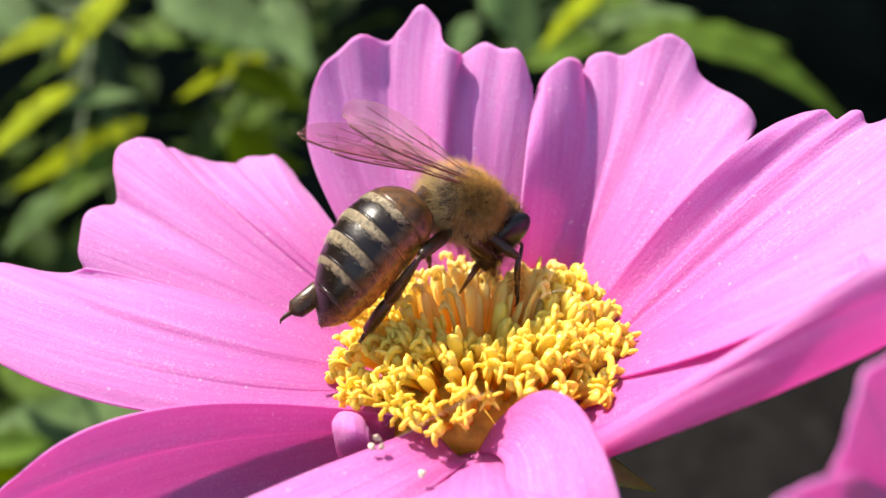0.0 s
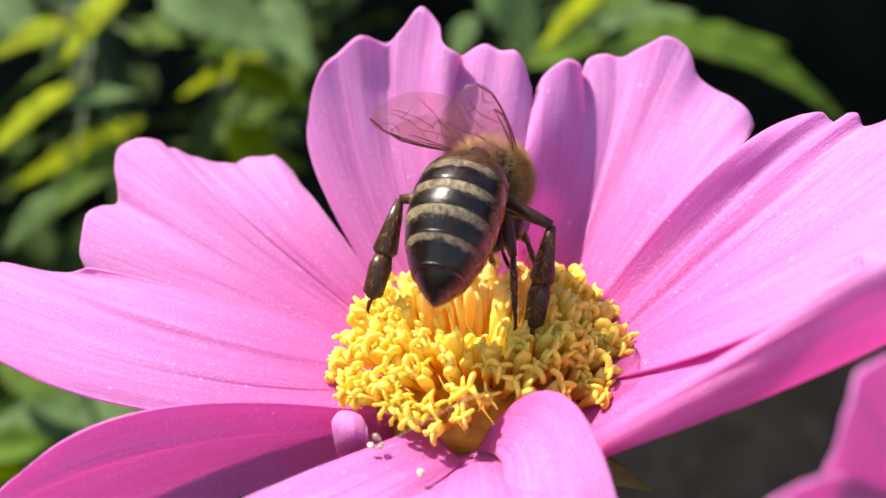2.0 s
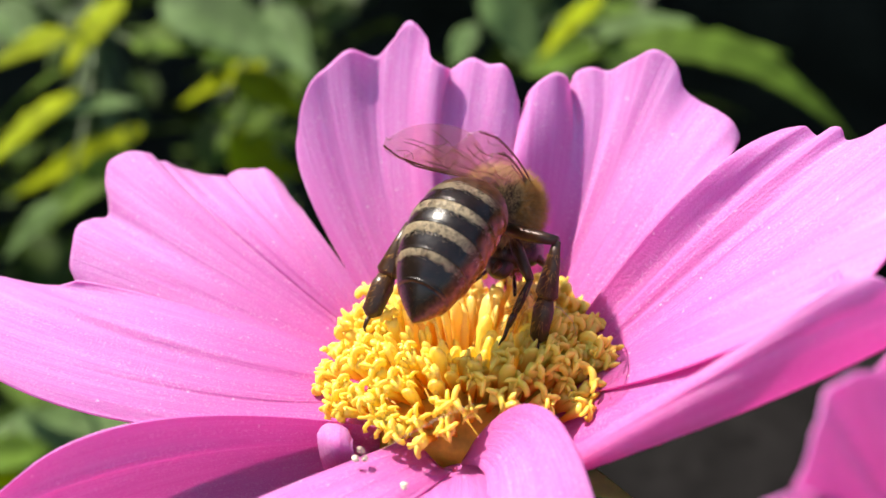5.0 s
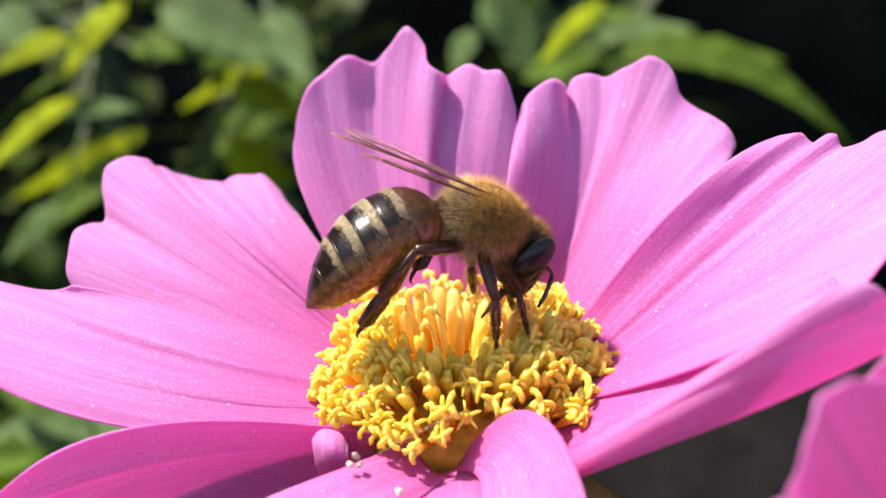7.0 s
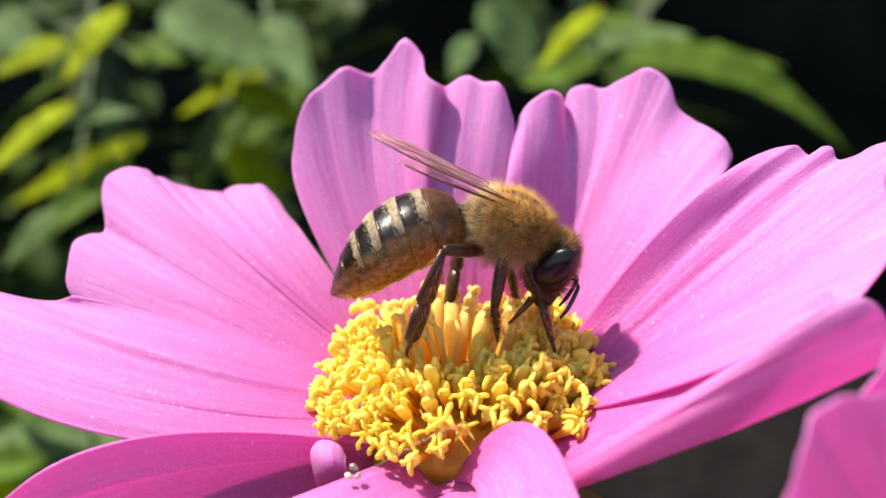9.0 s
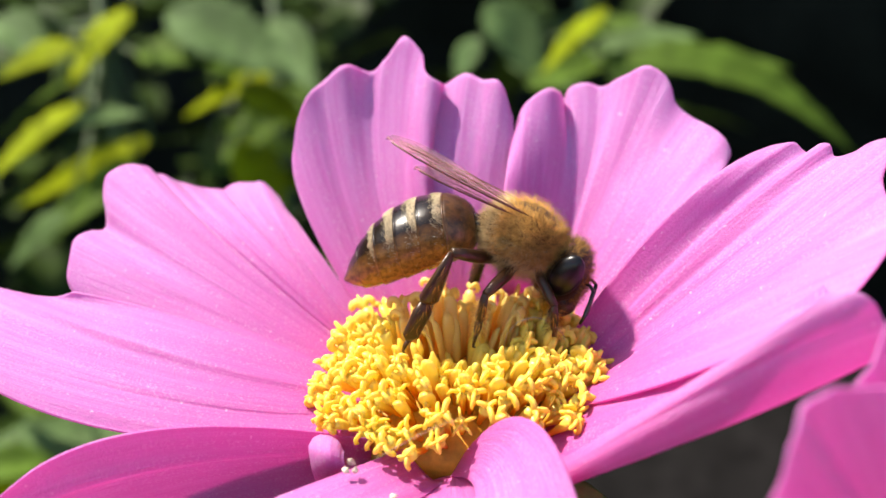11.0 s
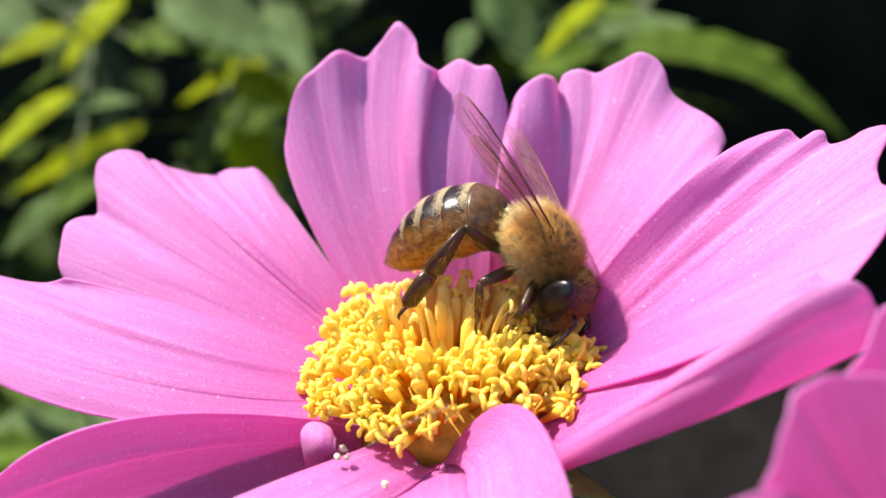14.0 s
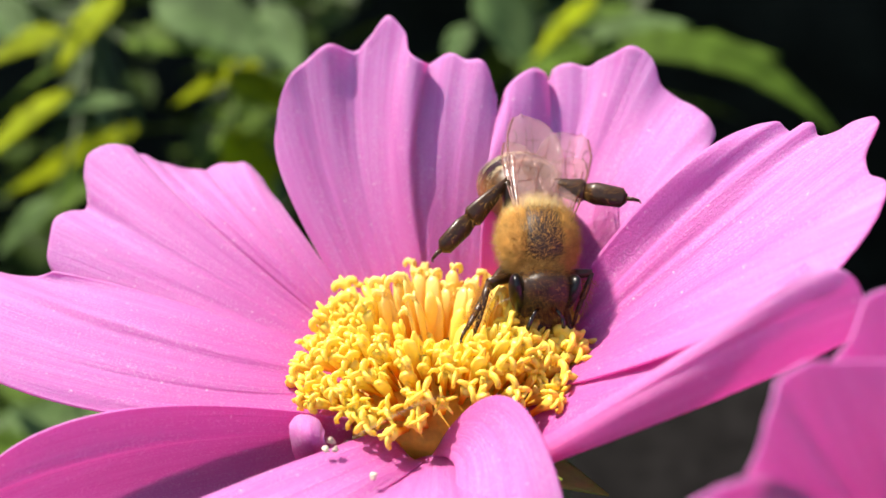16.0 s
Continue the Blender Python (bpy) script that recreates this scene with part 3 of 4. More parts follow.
def florets(f, C):
    meshes = {}
    for kind, mat, count in (("open", FLORET, 12), ("cup", BUD, 6), ("strap", ANTHER, 6), ("bud", BUD, 4)):
        for k in range(count):
            bm = floret_mesh(kind, 7 * k + len(kind))
            bmesh.ops.recalc_face_normals(bm, faces=bm.faces)
            me = bpy.data.meshes.new("floret")
            bm.to_mesh(me)
            bm.free()
            for p in me.polygons:
                p.use_smooth = True
            me.materials.append(mat)
            meshes.setdefault(kind, []).append(me)
    r = random.Random(5)
    total = 295
    for n in range(total):
        q = math.sqrt((n + 0.5) / total)
        a = n * 2.39996 + r.uniform(-0.15, 0.15)
        back = math.sin(a)
        tall = 0.12 + 0.62 * max(0.0, back + 0.12) ** 0.5
        if q < tall and q > 0.12:
            kind, tilt = "strap", 2 + 26 * q + r.uniform(-9, 9)
            if r.random() < 0.15:
                continue
        elif q < 0.34:
            kind, tilt = "bud", 8 + 20 * q + r.uniform(-10, 10)
        else:
            kind = "cup" if r.random() < (0.55 if q < 0.6 else 0.14) else "open"
            tilt = (4 + 62 * q ** 1.8) * (1 - 0.3 * max(0.0, math.cos(a))) + r.uniform(-12, 12)
        rad = 5.9 * q
        drop = 1.1 * math.exp(-((q - 0.58) / 0.22) ** 2) - 0.5 * max(0.0, 0.3 - q) if kind != "strap" else 0.7
        foot = Vector((C[0] + 0.65 + 1.05 * rad * math.cos(a), C[1] + 0.1 + rad * math.sin(a), C[2] + drop + 0.1))
        m = Matrix.Translation(foot * MM) @ Matrix.Rotation(a, 4, "Z") @ Matrix.Rotation(radians(tilt), 4, "Y") @ Matrix.Rotation(r.uniform(-0.7, 0.7), 4, "Z")
        size = r.uniform(0.86, 1.14)
        if kind != "strap" and back > 0.25 and q > 0.5:
            size *= 1.2
        if kind != "strap" and math.cos(a) > 0.3 and back > -0.5:
            size *= 1.15
        mesh = r.choice(meshes[kind])
        if q > 0.86 and back < -0.82 and math.cos(a) > 0.0:
            continue  # pushed aside by the curled petal in front
        ob = new("floret", mesh)
        ob.parent = f
        ob.matrix_basis = m @ Matrix.Diagonal((size, size, size, 1))


def thread():
    bm = bmesh.new()
    tube(bm, [(1.0, -4.7, 0.3), (-0.5, -5.2, -0.1), (-2.0, -5.6, -0.8), (-3.4, -5.6, -1.7)], [0.007, 0.010, 0.010, 0.007], 6)
    tagged(part("silk_thread", bm, SPECK), "fine pale silk thread stretched before the flower disc", "thread")


def loose_thread():
    bm = bmesh.new()
    tube(bm, [(3.24, 4.2, -0.69), (3.39, 4.2, 0.13), (3.93, 4.2, 0.81), (4.79, 4.2, 1.11), (5.68, 4.2, 0.85), (6.39, 4.2, 0.05), (6.61, 4.2, -0.83)], [0.008, 0.012, 0.014, 0.014, 0.014, 0.012, 0.008], 6)
    tagged(part("silk_thread", bm, SPECK), "fine pale silk thread arched over the florets", "thread")


def second_flower():
    f = tagged(empty("cosmos_flower"), "pink cosmos flower, only its petals showing, beside the first", "flower", "cosmos flowers")
    petal(f, [(-1.00, 18.0, -12.8, -3.5), (1.00, 21.7, -11.4, -3.5)], [(-1.00, 12.5, -16.4, 2.7), (-0.31, 14.4, -15.4, 3.6), (1.00, 18.4, -13.5, 3.1)],
          [(-1.00, 10.3, -18.8, 5.5), (-0.84, 10.6, -18.6, 6.2), (-0.57, 10.9, -18.2, 7.3), (-0.31, 11.4, -17.7, 8.2), (-0.12, 12.1, -17.2, 8.5), (0.26, 13.5, -16.2, 8.1), (1.00, 16.4, -14.6, 7.3)],
          [(-0.31, -0.2, 0.1, 0.1)], seed=21)
    petal(f, [(-1.00, 21.2, -9.0, -2.5), (1.00, 24.6, -8.0, -3.2)], [(-1.00, 15.9, -12.2, 3.7), (-0.39, 18.0, -11.3, 4.1), (1.00, 20.9, -10.3, 3.6)],
          [(-1.00, 14.5, -13.6, 6.7), (-0.71, 15.0, -13.4, 7.4), (-0.39, 15.3, -13.2, 8.3), (-0.17, 15.5, -13.0, 8.9), (-0.02, 15.9, -12.8, 9.0), (1.00, 18.8, -12.0, 8.6)],
          [], seed=22)
    petal(f, [(-1.00, 17.5, -14.0, -3.0), (1.00, 18.4, -13.6, -2.3)], [(-1.00, 12.0, -17.4, 1.4), (1.00, 14.0, -16.4, 2.7)],
          [(-1.00, 7.7, -20.4, 5.1), (-0.51, 8.3, -20.2, 5.5), (0.19, 9.3, -19.9, 5.9), (1.00, 10.4, -19.4, 5.9)],
          [], seed=23)
    bm = bmesh.new()
    ellipsoid(bm, (22.5, -16.5, -4.5), (4, 4, 2.2))
    part("receptacle", bm, RECEPTACLE, f)
    bm = bmesh.new()
    tube(bm, [(22.5, -16.5, -6), (24, -13, -30), (26, -8, -150), (24, -6, -420)], [1.1, 1.1, 1.5, 2.0], 10)
    part("stem", bm, STEM, f)
    return f


# ---- the bee: head along +x, back up along +z, origin in the middle of the thorax ----
def hairs(bm, centre, size, count, length, lean, rnd, low=-1.0, keep=None, bald=False):
    """Tapered three-sided hairs standing on an ellipsoid."""
    n = 0
    while n < count:
        d = Vector((rnd.gauss(0, 1), rnd.gauss(0, 1), rnd.gauss(0, 1))).normalized()
        if d.z < low or (keep and not keep(d)):
            continue
        if bald and d.z > 0.55 and abs(d.y) < 0.5 and rnd.random() < 0.86:
            continue
        n += 1
        p = Vector((centre[0] + d.x * size[0], centre[1] + d.y * size[1], centre[2] + d.z * size[2]))
        nrm = Vector((d.x / size[0], d.y / size[1], d.z / size[2])).normalized()
        way = (nrm + Vector(lean) + Vector((rnd.gauss(0, 1), rnd.gauss(0, 1), rnd.gauss(0, 1))) * 0.42).normalized()
        long = length * rnd.uniform(0.45, 1.5)
        side = way.orthogonal().normalized()
        third = way.cross(side)
        w = 0.010
        foot = [bm.verts.new((p + (side * math.cos(k * 2.0944) + third * math.sin(k * 2.0944)) * w) * MM) for k in range(3)]
        top = bm.verts.new((p + way * long + Vector((0, 0, -0.06)) * long) * MM)
        for k in range(3):
            bm.faces.new((foot[k], foot[(k + 1) % 3], top))


ABDOMEN = 8.2


PROFILE = handle_curve([(0.0, 0.30, 0), (0.05, 0.58, 0), (0.13, 0.82, 0), (0.26, 0.96, 0), (0.42, 1.0, 0), (0.58, 0.96, 0), (0.72, 0.83, 0), (0.84, 0.62, 0), (0.93, 0.36, 0), (1.0, 0.03, 0)],
                       np.linspace(0, 1, 201))[:, 0]


def abdomen_section(s):
    """Half width, half height and axis height of the abdomen at s from waist to tip."""
    full = float(np.interp(s, np.linspace(0, 1, 201), PROFILE))
    return 2.30 * full + 0.02, 1.90 * full + 0.02, -1.7 * s ** 1.8 + 0.35 * math.sin(math.pi * s)


def lying_hair(bm, rnd, s, q, short, long, w):
    """One hair that lies back along the abdomen at s and the turn q."""
    a, b, z = abdomen_section(s)
    p = Vector((-ABDOMEN * s * 0.97, (a + 0.03) * math.cos(q), z + (b + 0.03) * math.sin(q)))
    way = (Vector((-1.2, math.cos(q), math.sin(q))) + Vector((rnd.gauss(0, 1), rnd.gauss(0, 1), rnd.gauss(0, 1))) * 0.3).normalized()
    side = way.orthogonal().normalized() * w
    third = way.cross(side).normalized() * w
    vs = [bm.verts.new(c * MM) for c in (p + side, p - side * 0.5 + third, p - side * 0.5 - third, p + way * rnd.uniform(short, long))]
    for i in range(3):
        bm.faces.new((vs[i], vs[(i + 1) % 3], vs[3]))


def abdomen_ring(bm, s0, s1, swell0, swell1, steps=7, seg=36, ragged=0.0, saddle=False):
    rings = []
    for i in range(steps + 1):
        k = i / steps
        ring = []
        for q in range(seg):
            turn = 2 * math.pi * q / seg
            s = s0 + (s1 - s0) * k + ragged * k * noise.noise(Vector((math.cos(turn) * 5, math.sin(turn) * 5, s0 * 40)))
            e = swell0 + (swell1 - swell0) * k
            if saddle:
                over = min(1.0, max(0.0, (math.sin(turn) + 0.02 + 0.35 * noise.noise(Vector((turn * 2, s0 * 30, 2)))) * 1.7)) ** 0.6
                s = s0 + (s - s0) * (0.25 + 0.75 * over)
                e = e * over - 0.12 * (1 - over)
            a, b, z = abdomen_section(s)
            ring.append(bm.verts.new((-ABDOMEN * s * 0.97, (a + e) * math.cos(turn), z + (b + e) * math.sin(turn))))
        rings.append(ring)
    for ring in rings:
        for v in ring:
            v.co = v.co * MM
    for a, b in zip(rings, rings[1:]):
        for q in range(seg):
            bm.faces.new((a[q], b[q], b[(q + 1) % seg], a[(q + 1) % seg]))
    bm.faces.new(rings[0])
    bm.faces.new(list(reversed(rings[-1])))


def bee():
    b = tagged(empty("honeybee"), "brown honeybee with pale-banded dark abdomen feeding on the flower disc", "bee")
    rnd = random.Random(3)
    parts = {}
    # thorax
    bm = bmesh.new()
    ellipsoid(bm, (0, 0, -0.1), (2.15, 1.85, 1.85))
    th = part("thorax", bm, THORAX_SKIN, b, "fuzzy tawny thorax")
    bm = bmesh.new()
    hairs(bm, (0, 0, -0.1), (2.1, 1.8, 1.8), 13000, 0.62, (-0.45, 0, 0.0), rnd, keep=lambda d: d.x > -0.55 and d.z > -0.45 and (noise.noise(d * 6.0) > -0.35 or rnd.random() < 0.35), bald=True)
    part("fuzz", bm, FUZZ, th, "short tawny hair")
    bm = bmesh.new()
    hairs(bm, (0, 0, -0.1), (2.1, 1.8, 1.8), 6500, 0.70, (-0.4, 0, 0.0), rnd, keep=lambda d: d.x < -0.45 or d.z < -0.35 or (abs(d.y) > 0.72 and d.z < 0.0))
    part("fuzz", bm, FUZZ_PALE, th, "paler hair round the waist and breast")
    # Brown flank patches; part of their darkness is shade put into the hair colour.
    bm = bmesh.new()
    hairs(bm, (0, 0, -0.1), (2.1, 1.8, 1.8), 1500, 0.5, (-0.6, 0, -0.2), rnd, keep=lambda d: abs(d.y) > 0.5 and d.z < 0.55 and noise.noise(d * 3.0) > -0.1)
    part("fuzz", bm, FUZZ_DARK, th, "dark brown hair on the flanks, partly shade put into its colour")
    # abdomen: turns about the waist
    waist = pose(-2.4 * MM, 0, -0.2 * MM)
    bm = bmesh.new()
    tube(bm, [(0.5, 0, 0), (0, 0, 0), (-0.5, 0, 0.05)], [0.6, 0.5, 0.8], 12)
    ab = part("abdomen", bm, CHITIN_BROWN, b, "dark glossy abdomen with pale bands", at=waist)
    cuts = [0.03, 0.21, 0.38, 0.545, 0.70, 0.85, 1.0]
    for k in range(6):
        s0, s1 = cuts[k], cuts[k + 1]
        bm = bmesh.new()
        abdomen_ring(bm, s0, s1 + (0.012 if k < 5 else 0), -0.02, 0.07 if k < 5 else 0.0)
        part("segment", bm, FIRST_PLATE if k == 0 else PLATE, ab, "dark amber-brown first segment" if k == 0 else "")
        if 0 < k < 5:
            reach = (0.062, 0.075, 0.065, 0.035)[k - 1]
            bm = bmesh.new()
            abdomen_ring(bm, s0 + 0.012, s0 + 0.012 + reach, 0.05, 0.008, 6, 96, 0.03, True)
            part("hair_band", bm, BAND, ab, "pale felt band")
            bm = bmesh.new()
            for n in range((900, 1100, 950, 380)[k - 1]):
                lying_hair(bm, rnd, rnd.uniform(s0 + 0.008, s0 + 0.02 + reach * rnd.uniform(0.6, 1.25)), rnd.gauss(math.pi / 2, 0.72), 0.07, 0.17, 0.009)
            part("felt", bm, FELT, ab, "short pale felted hair")
        bm = bmesh.new()
        for n in range(420 if k == 0 else 160):
            lying_hair(bm, rnd, rnd.uniform(s0, s1), rnd.uniform(0, 2 * math.pi), 0.10, 0.30 if k == 0 else 0.24, 0.006)
        part("down", bm, FUZZ_DARK, ab)
        bm = bmesh.new()
        abdomen_ring(bm, s1 - 0.004, s1 + (0.013 if k < 5 else -0.001), 0.066 if k < 5 else 0.01, 0.074 if k < 5 else 0.01, 2, 48)
        part("rim", bm, FIRST_PLATE if k == 0 else PLATE, ab)
    parts["abdomen"] = (ab, waist)
    # head: turns about the neck
    neck = pose(1.72 * MM, 0, -0.5 * MM)
    bm = bmesh.new()
    ellipsoid(bm, (1.05, 0, -0.75), (1.10, 1.72, 1.85), Matrix.Rotation(radians(18), 4, "Y"), 32, 24)
    for v in bm.verts:
        low = max(0.0, -(v.co.z / MM + 0.6))
        v.co.y *= 1 - 0.20 * low
        v.co.x += 0.10 * low * MM
    tube(bm, [(1.45, 0, -1.9), (1.5, 0, -2.5), (1.35, 0, -2.9)], [0.78, 0.66, 0.35], 14)
    hd = part("head", bm, HEAD_SKIN, b, "dark hairy head", at=neck)
    for y in (1, -1):
        bm = bmesh.new()
        ellipsoid(bm, (1.15, 1.30 * y, -0.50), (0.80, 0.50, 1.35), Matrix.Rotation(radians(16), 4, "Y") @ Matrix.Rotation(radians(-16 * y), 4, "X"), 32, 24)
        part("eye", bm, EYE, hd, "glossy black compound eye")
        bm = bmesh.new()
        tube(bm, [(2.1, 0.35 * y, -0.8), (2.45, 0.6 * y, -0.7), (2.75, 0.8 * y, -0.9)], [0.12, 0.09, 0.1], 8)
        tube(bm, [(2.75, 0.8 * y, -0.9), (2.8, 0.95 * y, -1.5), (2.8, 1.1 * y, -2.1), (2.7, 1.2 * y, -2.7)], [0.11, 0.12, 0.12, 0.07], 8)
        part("antenna", bm, CHITIN, hd, "thin black elbowed antenna")
    bm = bmesh.new()
    hairs(bm, (1.05, 0, -0.75), (1.1, 1.66, 1.82), 2600, 0.5, (0.1, 0, 0.2), rnd, -0.8, lambda d: abs(d.y) < 0.75)
    part("fuzz", bm, FUZZ_DARK, hd)
    bm = bmesh.new()
    hairs(bm, (1.05, 0, -0.75), (1.1, 1.66, 1.82), 1700, 0.5, (0.1, 0, 0.2), rnd, -0.6, lambda d: abs(d.y) < 0.6)
    part("fuzz", bm, FUZZ, hd, "tawny hair between the eyes")
    bm = bmesh.new()
    tube(bm, [(1.1, 0, -2.8), (0.95, 0, -3.6), (0.7, 0, -4.6)], [0.22, 0.15, 0.06], 8)
    part("tongue", bm, LEG_ORANGE, hd, "amber tongue")
    parts["head"] = (hd, neck)
    # wings: turn about their roots
    for y, side in ((1, "left"), (-1, "right")):
        root = pose(0.3 * MM, 1.15 * y * MM, 1.25 * MM)
        fore = part("forewing", wing_blade(8.6, 3.0, y, 0.0), WING, b, "clear smoky forewing with dark veins", at=root)
        part("venation", wing_veins(8.6, 3.0, y, True), VEIN, fore, "dark brown veins")
        root2 = pose(-0.5 * MM, 1.15 * y * MM, 1.05 * MM)
        hind = part("hindwing", wing_blade(6.0, 1.9, y, 0.02), WING, b, "smaller clear hindwing", at=root2)
        part("venation", wing_veins(6.0, 1.9, y, False), VEIN, hind)
        parts["fore_" + side], parts["hind_" + side] = (fore, root), (hind, root2)
    # legs
    for y, side in ((1, "left"), (-1, "right")):
        for which, hip in (("front", (1.3, 0.8, -1.35)), ("middle", (0.1, 1.0, -1.6)), ("rear", (-1.1, 1.0, -1.55))):
            parts[which + "_" + side] = leg(b, which, Vector((hip[0], hip[1] * y, hip[2])))
    return b, parts


def wing_outline(length, width, k):
    """Leading and trailing edge heights of the blade at k from root to tip; +y of the blade is its trailing side."""
    lead = -0.09 * width * math.sin(math.pi * k) - 0.02
    trail = width * (0.10 + 0.88 * math.sin(math.pi / 2 * min(1.0, k / 0.66)) ** 1.3)
    if k > 0.62:
        q = (k - 0.62) / 0.38
        cut = math.sqrt(max(0.0, 1 - q ** 2.4))
        mid = lead + 0.32 * (trail - lead)
        lead, trail = mid + (lead - mid) * math.sqrt(max(0.0, 1 - q ** 5)), mid + (trail - mid) * cut
    return lead, trail


def wing_blade(length, width, y, low):
    """Lies along -x from its root; the trailing edge is on the inner side."""
    n, m = 26, 8
    grid = np.zeros((n, m, 3))
    uvs = np.zeros((n, m, 2))
    for i in range(n):
        k = i / (n - 1)
        lead, trail = wing_outline(length, width, k)
        for j in range(m):
            q = j / (m - 1)
            across = lead + (trail - lead) * q + (0.02 if i == n - 1 else 0) * q
            grid[i, j] = (-length * k, -y * across, 0.10 * math.sin(7 * q) * k - 0.12 * q * q - low)
            uvs[i, j] = (k, q)
    return grid_shell(grid, uvs, 0.03)


def wing_veins(length, width, y, fore):
    bm = bmesh.new()

    def at(k, q):
        lead, trail = wing_outline(length, width, k)
        return (-length * k, -y * (lead + (trail - lead) * q), 0.10 * math.sin(7 * q) * k - 0.12 * q * q + 0.01)

    def line(k0, q0, k1, q1, r, bow=0.0):
        pts = [at(k0 + (k1 - k0) * i / 6, q0 + (q1 - q0) * i / 6 + bow * math.sin(math.pi * i / 6)) for i in range(7)]
        tube(bm, pts, [r * 0.58] * 7, 5)

    line(0.0, 0.0, 0.97, 0.03, 0.085)
    line(0.0, 0.12, 0.62, 0.12, 0.05)
    if fore:
        line(0.0, 0.45, 0.55, 0.55, 0.04, 0.05)
        line(0.45, 0.12, 0.88, 0.42, 0.032, 0.06)
        line(0.50, 0.40, 0.90, 0.55, 0.03)
        line(0.38, 0.50, 0.80, 0.86, 0.03, -0.04)
        line(0.0, 0.85, 0.45, 0.93, 0.03)
        line(0.40, 0.13, 0.44, 0.52, 0.03)
        line(0.55, 0.20, 0.52, 0.60, 0.03)
        line(0.66, 0.26, 0.62, 0.70, 0.028)
        line(0.76, 0.34, 0.78, 0.62, 0.028)
        line(0.70, 0.08, 0.86, 0.12, 0.03, 0.10)
        line(0.34, 0.52, 0.36, 0.92, 0.03)
    else:
        line(0.0, 0.5, 0.7, 0.5, 0.03, 0.06)
        line(0.45, 0.1, 0.5, 0.5, 0.028)
        line(0.45, 0.5, 0.6, 0.9, 0.025)
    return bm


LEGS = {"front": (2.3, 3.1), "middle": (2.6, 3.7), "rear": (3.2, 6.0)}


def leg(b, which, hip):
    """Upper leg along +x from the hip; the lower leg hangs on its knee."""
    l1, l2 = LEGS[which]
    thick = {"front": 0.28, "middle": 0.32, "rear": 0.34}[which]
    bm = bmesh.new()
    tube(bm, [(-0.2, 0, 0), (l1 * 0.3, 0, 0.05), (l1 * 0.7, 0, 0.03), (l1, 0, 0)], [thick * 0.8, thick * 1.1, thick, thick * 0.7], 9)
    upper = part("leg", bm, LEG, b, which + " leg, dark brown and glossy")
    bm = bmesh.new()
    if which == "rear":
        tube(bm, [(0, 0, 0), (l2 * 0.2, 0, 0), (l2 * 0.46, 0, 0), (l2 * 0.50, 0, 0)], [0.22, 0.44, 0.68, 0.50], 10, 0.55, (0, 1, 0))
        tube(bm, [(l2 * 0.50, 0, 0), (l2 * 0.60, 0, 0), (l2 * 0.84, 0, 0), (l2 * 0.89, 0, 0)], [0.46, 0.62, 0.54, 0.20], 10, 0.55, (0, 1, 0))
        tube(bm, [(l2 * 0.88, 0, 0), (l2 * 0.94, 0, -0.04), (l2, 0, 0.0)], [0.14, 0.12, 0.08], 7)
    else:
        tube(bm, [(0, 0, 0), (l2 * 0.25, 0, 0), (l2 * 0.46, 0, 0), (l2 * 0.5, 0, 0)], [thick * 0.6, thick * 0.9, thick * 0.85, thick * 0.65], 9, 0.7, (0, 0, 1))
        tube(bm, [(l2 * 0.5, 0, 0), (l2 * 0.56, 0, 0), (l2 * 0.72, 0, 0), (l2 * 0.75, 0, 0)], [thick * 0.55, thick * 0.75, thick * 0.6, thick * 0.35], 8, 0.7, (0, 0, 1))
        tube(bm, [(l2 * 0.74, 0, 0), (l2 * 0.88, 0, -0.05), (l2, 0, 0)], [0.12, 0.1, 0.07], 7)
    tube(bm, [(l2, 0, 0), (l2 + 0.1, 0.1, 0.12)], [0.06, 0.03], 5)
    tube(bm, [(l2, 0, 0), (l2 + 0.1, -0.1, 0.12)], [0.06, 0.03], 5)
    rnd = random.Random(len(which))
    for k in range(170):
        x = rnd.uniform(0.1, 0.78) * l2
        a = rnd.uniform(0, 6.283)
        way = Vector((rnd.uniform(0.5, 1.1), math.cos(a), math.sin(a))).normalized()
        p = Vector((x, math.cos(a) * 0.28, math.sin(a) * 0.28))
        side = way.orthogonal().normalized() * 0.012
        third = way.cross(side).normalized() * 0.012
        vs = [bm.verts.new(c * MM) for c in (p + side, p - side * 0.5 + third, p - side * 0.5 - third, p + way * rnd.uniform(0.3, 0.6))]
        for i in range(3):
            bm.faces.new((vs[i], vs[(i + 1) % 3], vs[3])).material_index = 1
    lower = part("lower_leg", bm, LEG, upper, "broad flattened dark hind shin" if which == "rear" else "")
    lower.data.materials.append(FUZZ)
    return upper, lower, hip, l1, l2


# ---- ground and plants behind ----
def blade_leaf(length, width, teeth, cup, seed, arch=0.0):
    """A toothed lance-shaped leaf along +x, lying flat, with a channelled midrib."""
    r = random.Random(seed)
    n, m = 36, 9
    grid, uvs = np.zeros((n, m, 3)), np.zeros((n, m, 2))
    sway = r.uniform(-0.12, 0.12)
    for i in range(n):
        k = i / (n - 1)
        half = width / 2 * (math.sin(math.pi * k ** 0.75) ** 0.9 * (1 - 0.25 * k) + 0.02)
        if teeth:
            half *= 1 - 0.22 * ((k * teeth) % 1.0)
        for j in range(m):
            q = 2 * j / (m - 1) - 1
            grid[i, j] = (length * k, half * q + sway * length * k * k, cup * abs(q) * half + length * (4 * arch * k * (1 - k) - 0.07 * k * k) + 0.02 * width * math.sin(9 * k + 3 * q))
            uvs[i, j] = (k, q)
    return grid_shell(grid, uvs, 0.35)


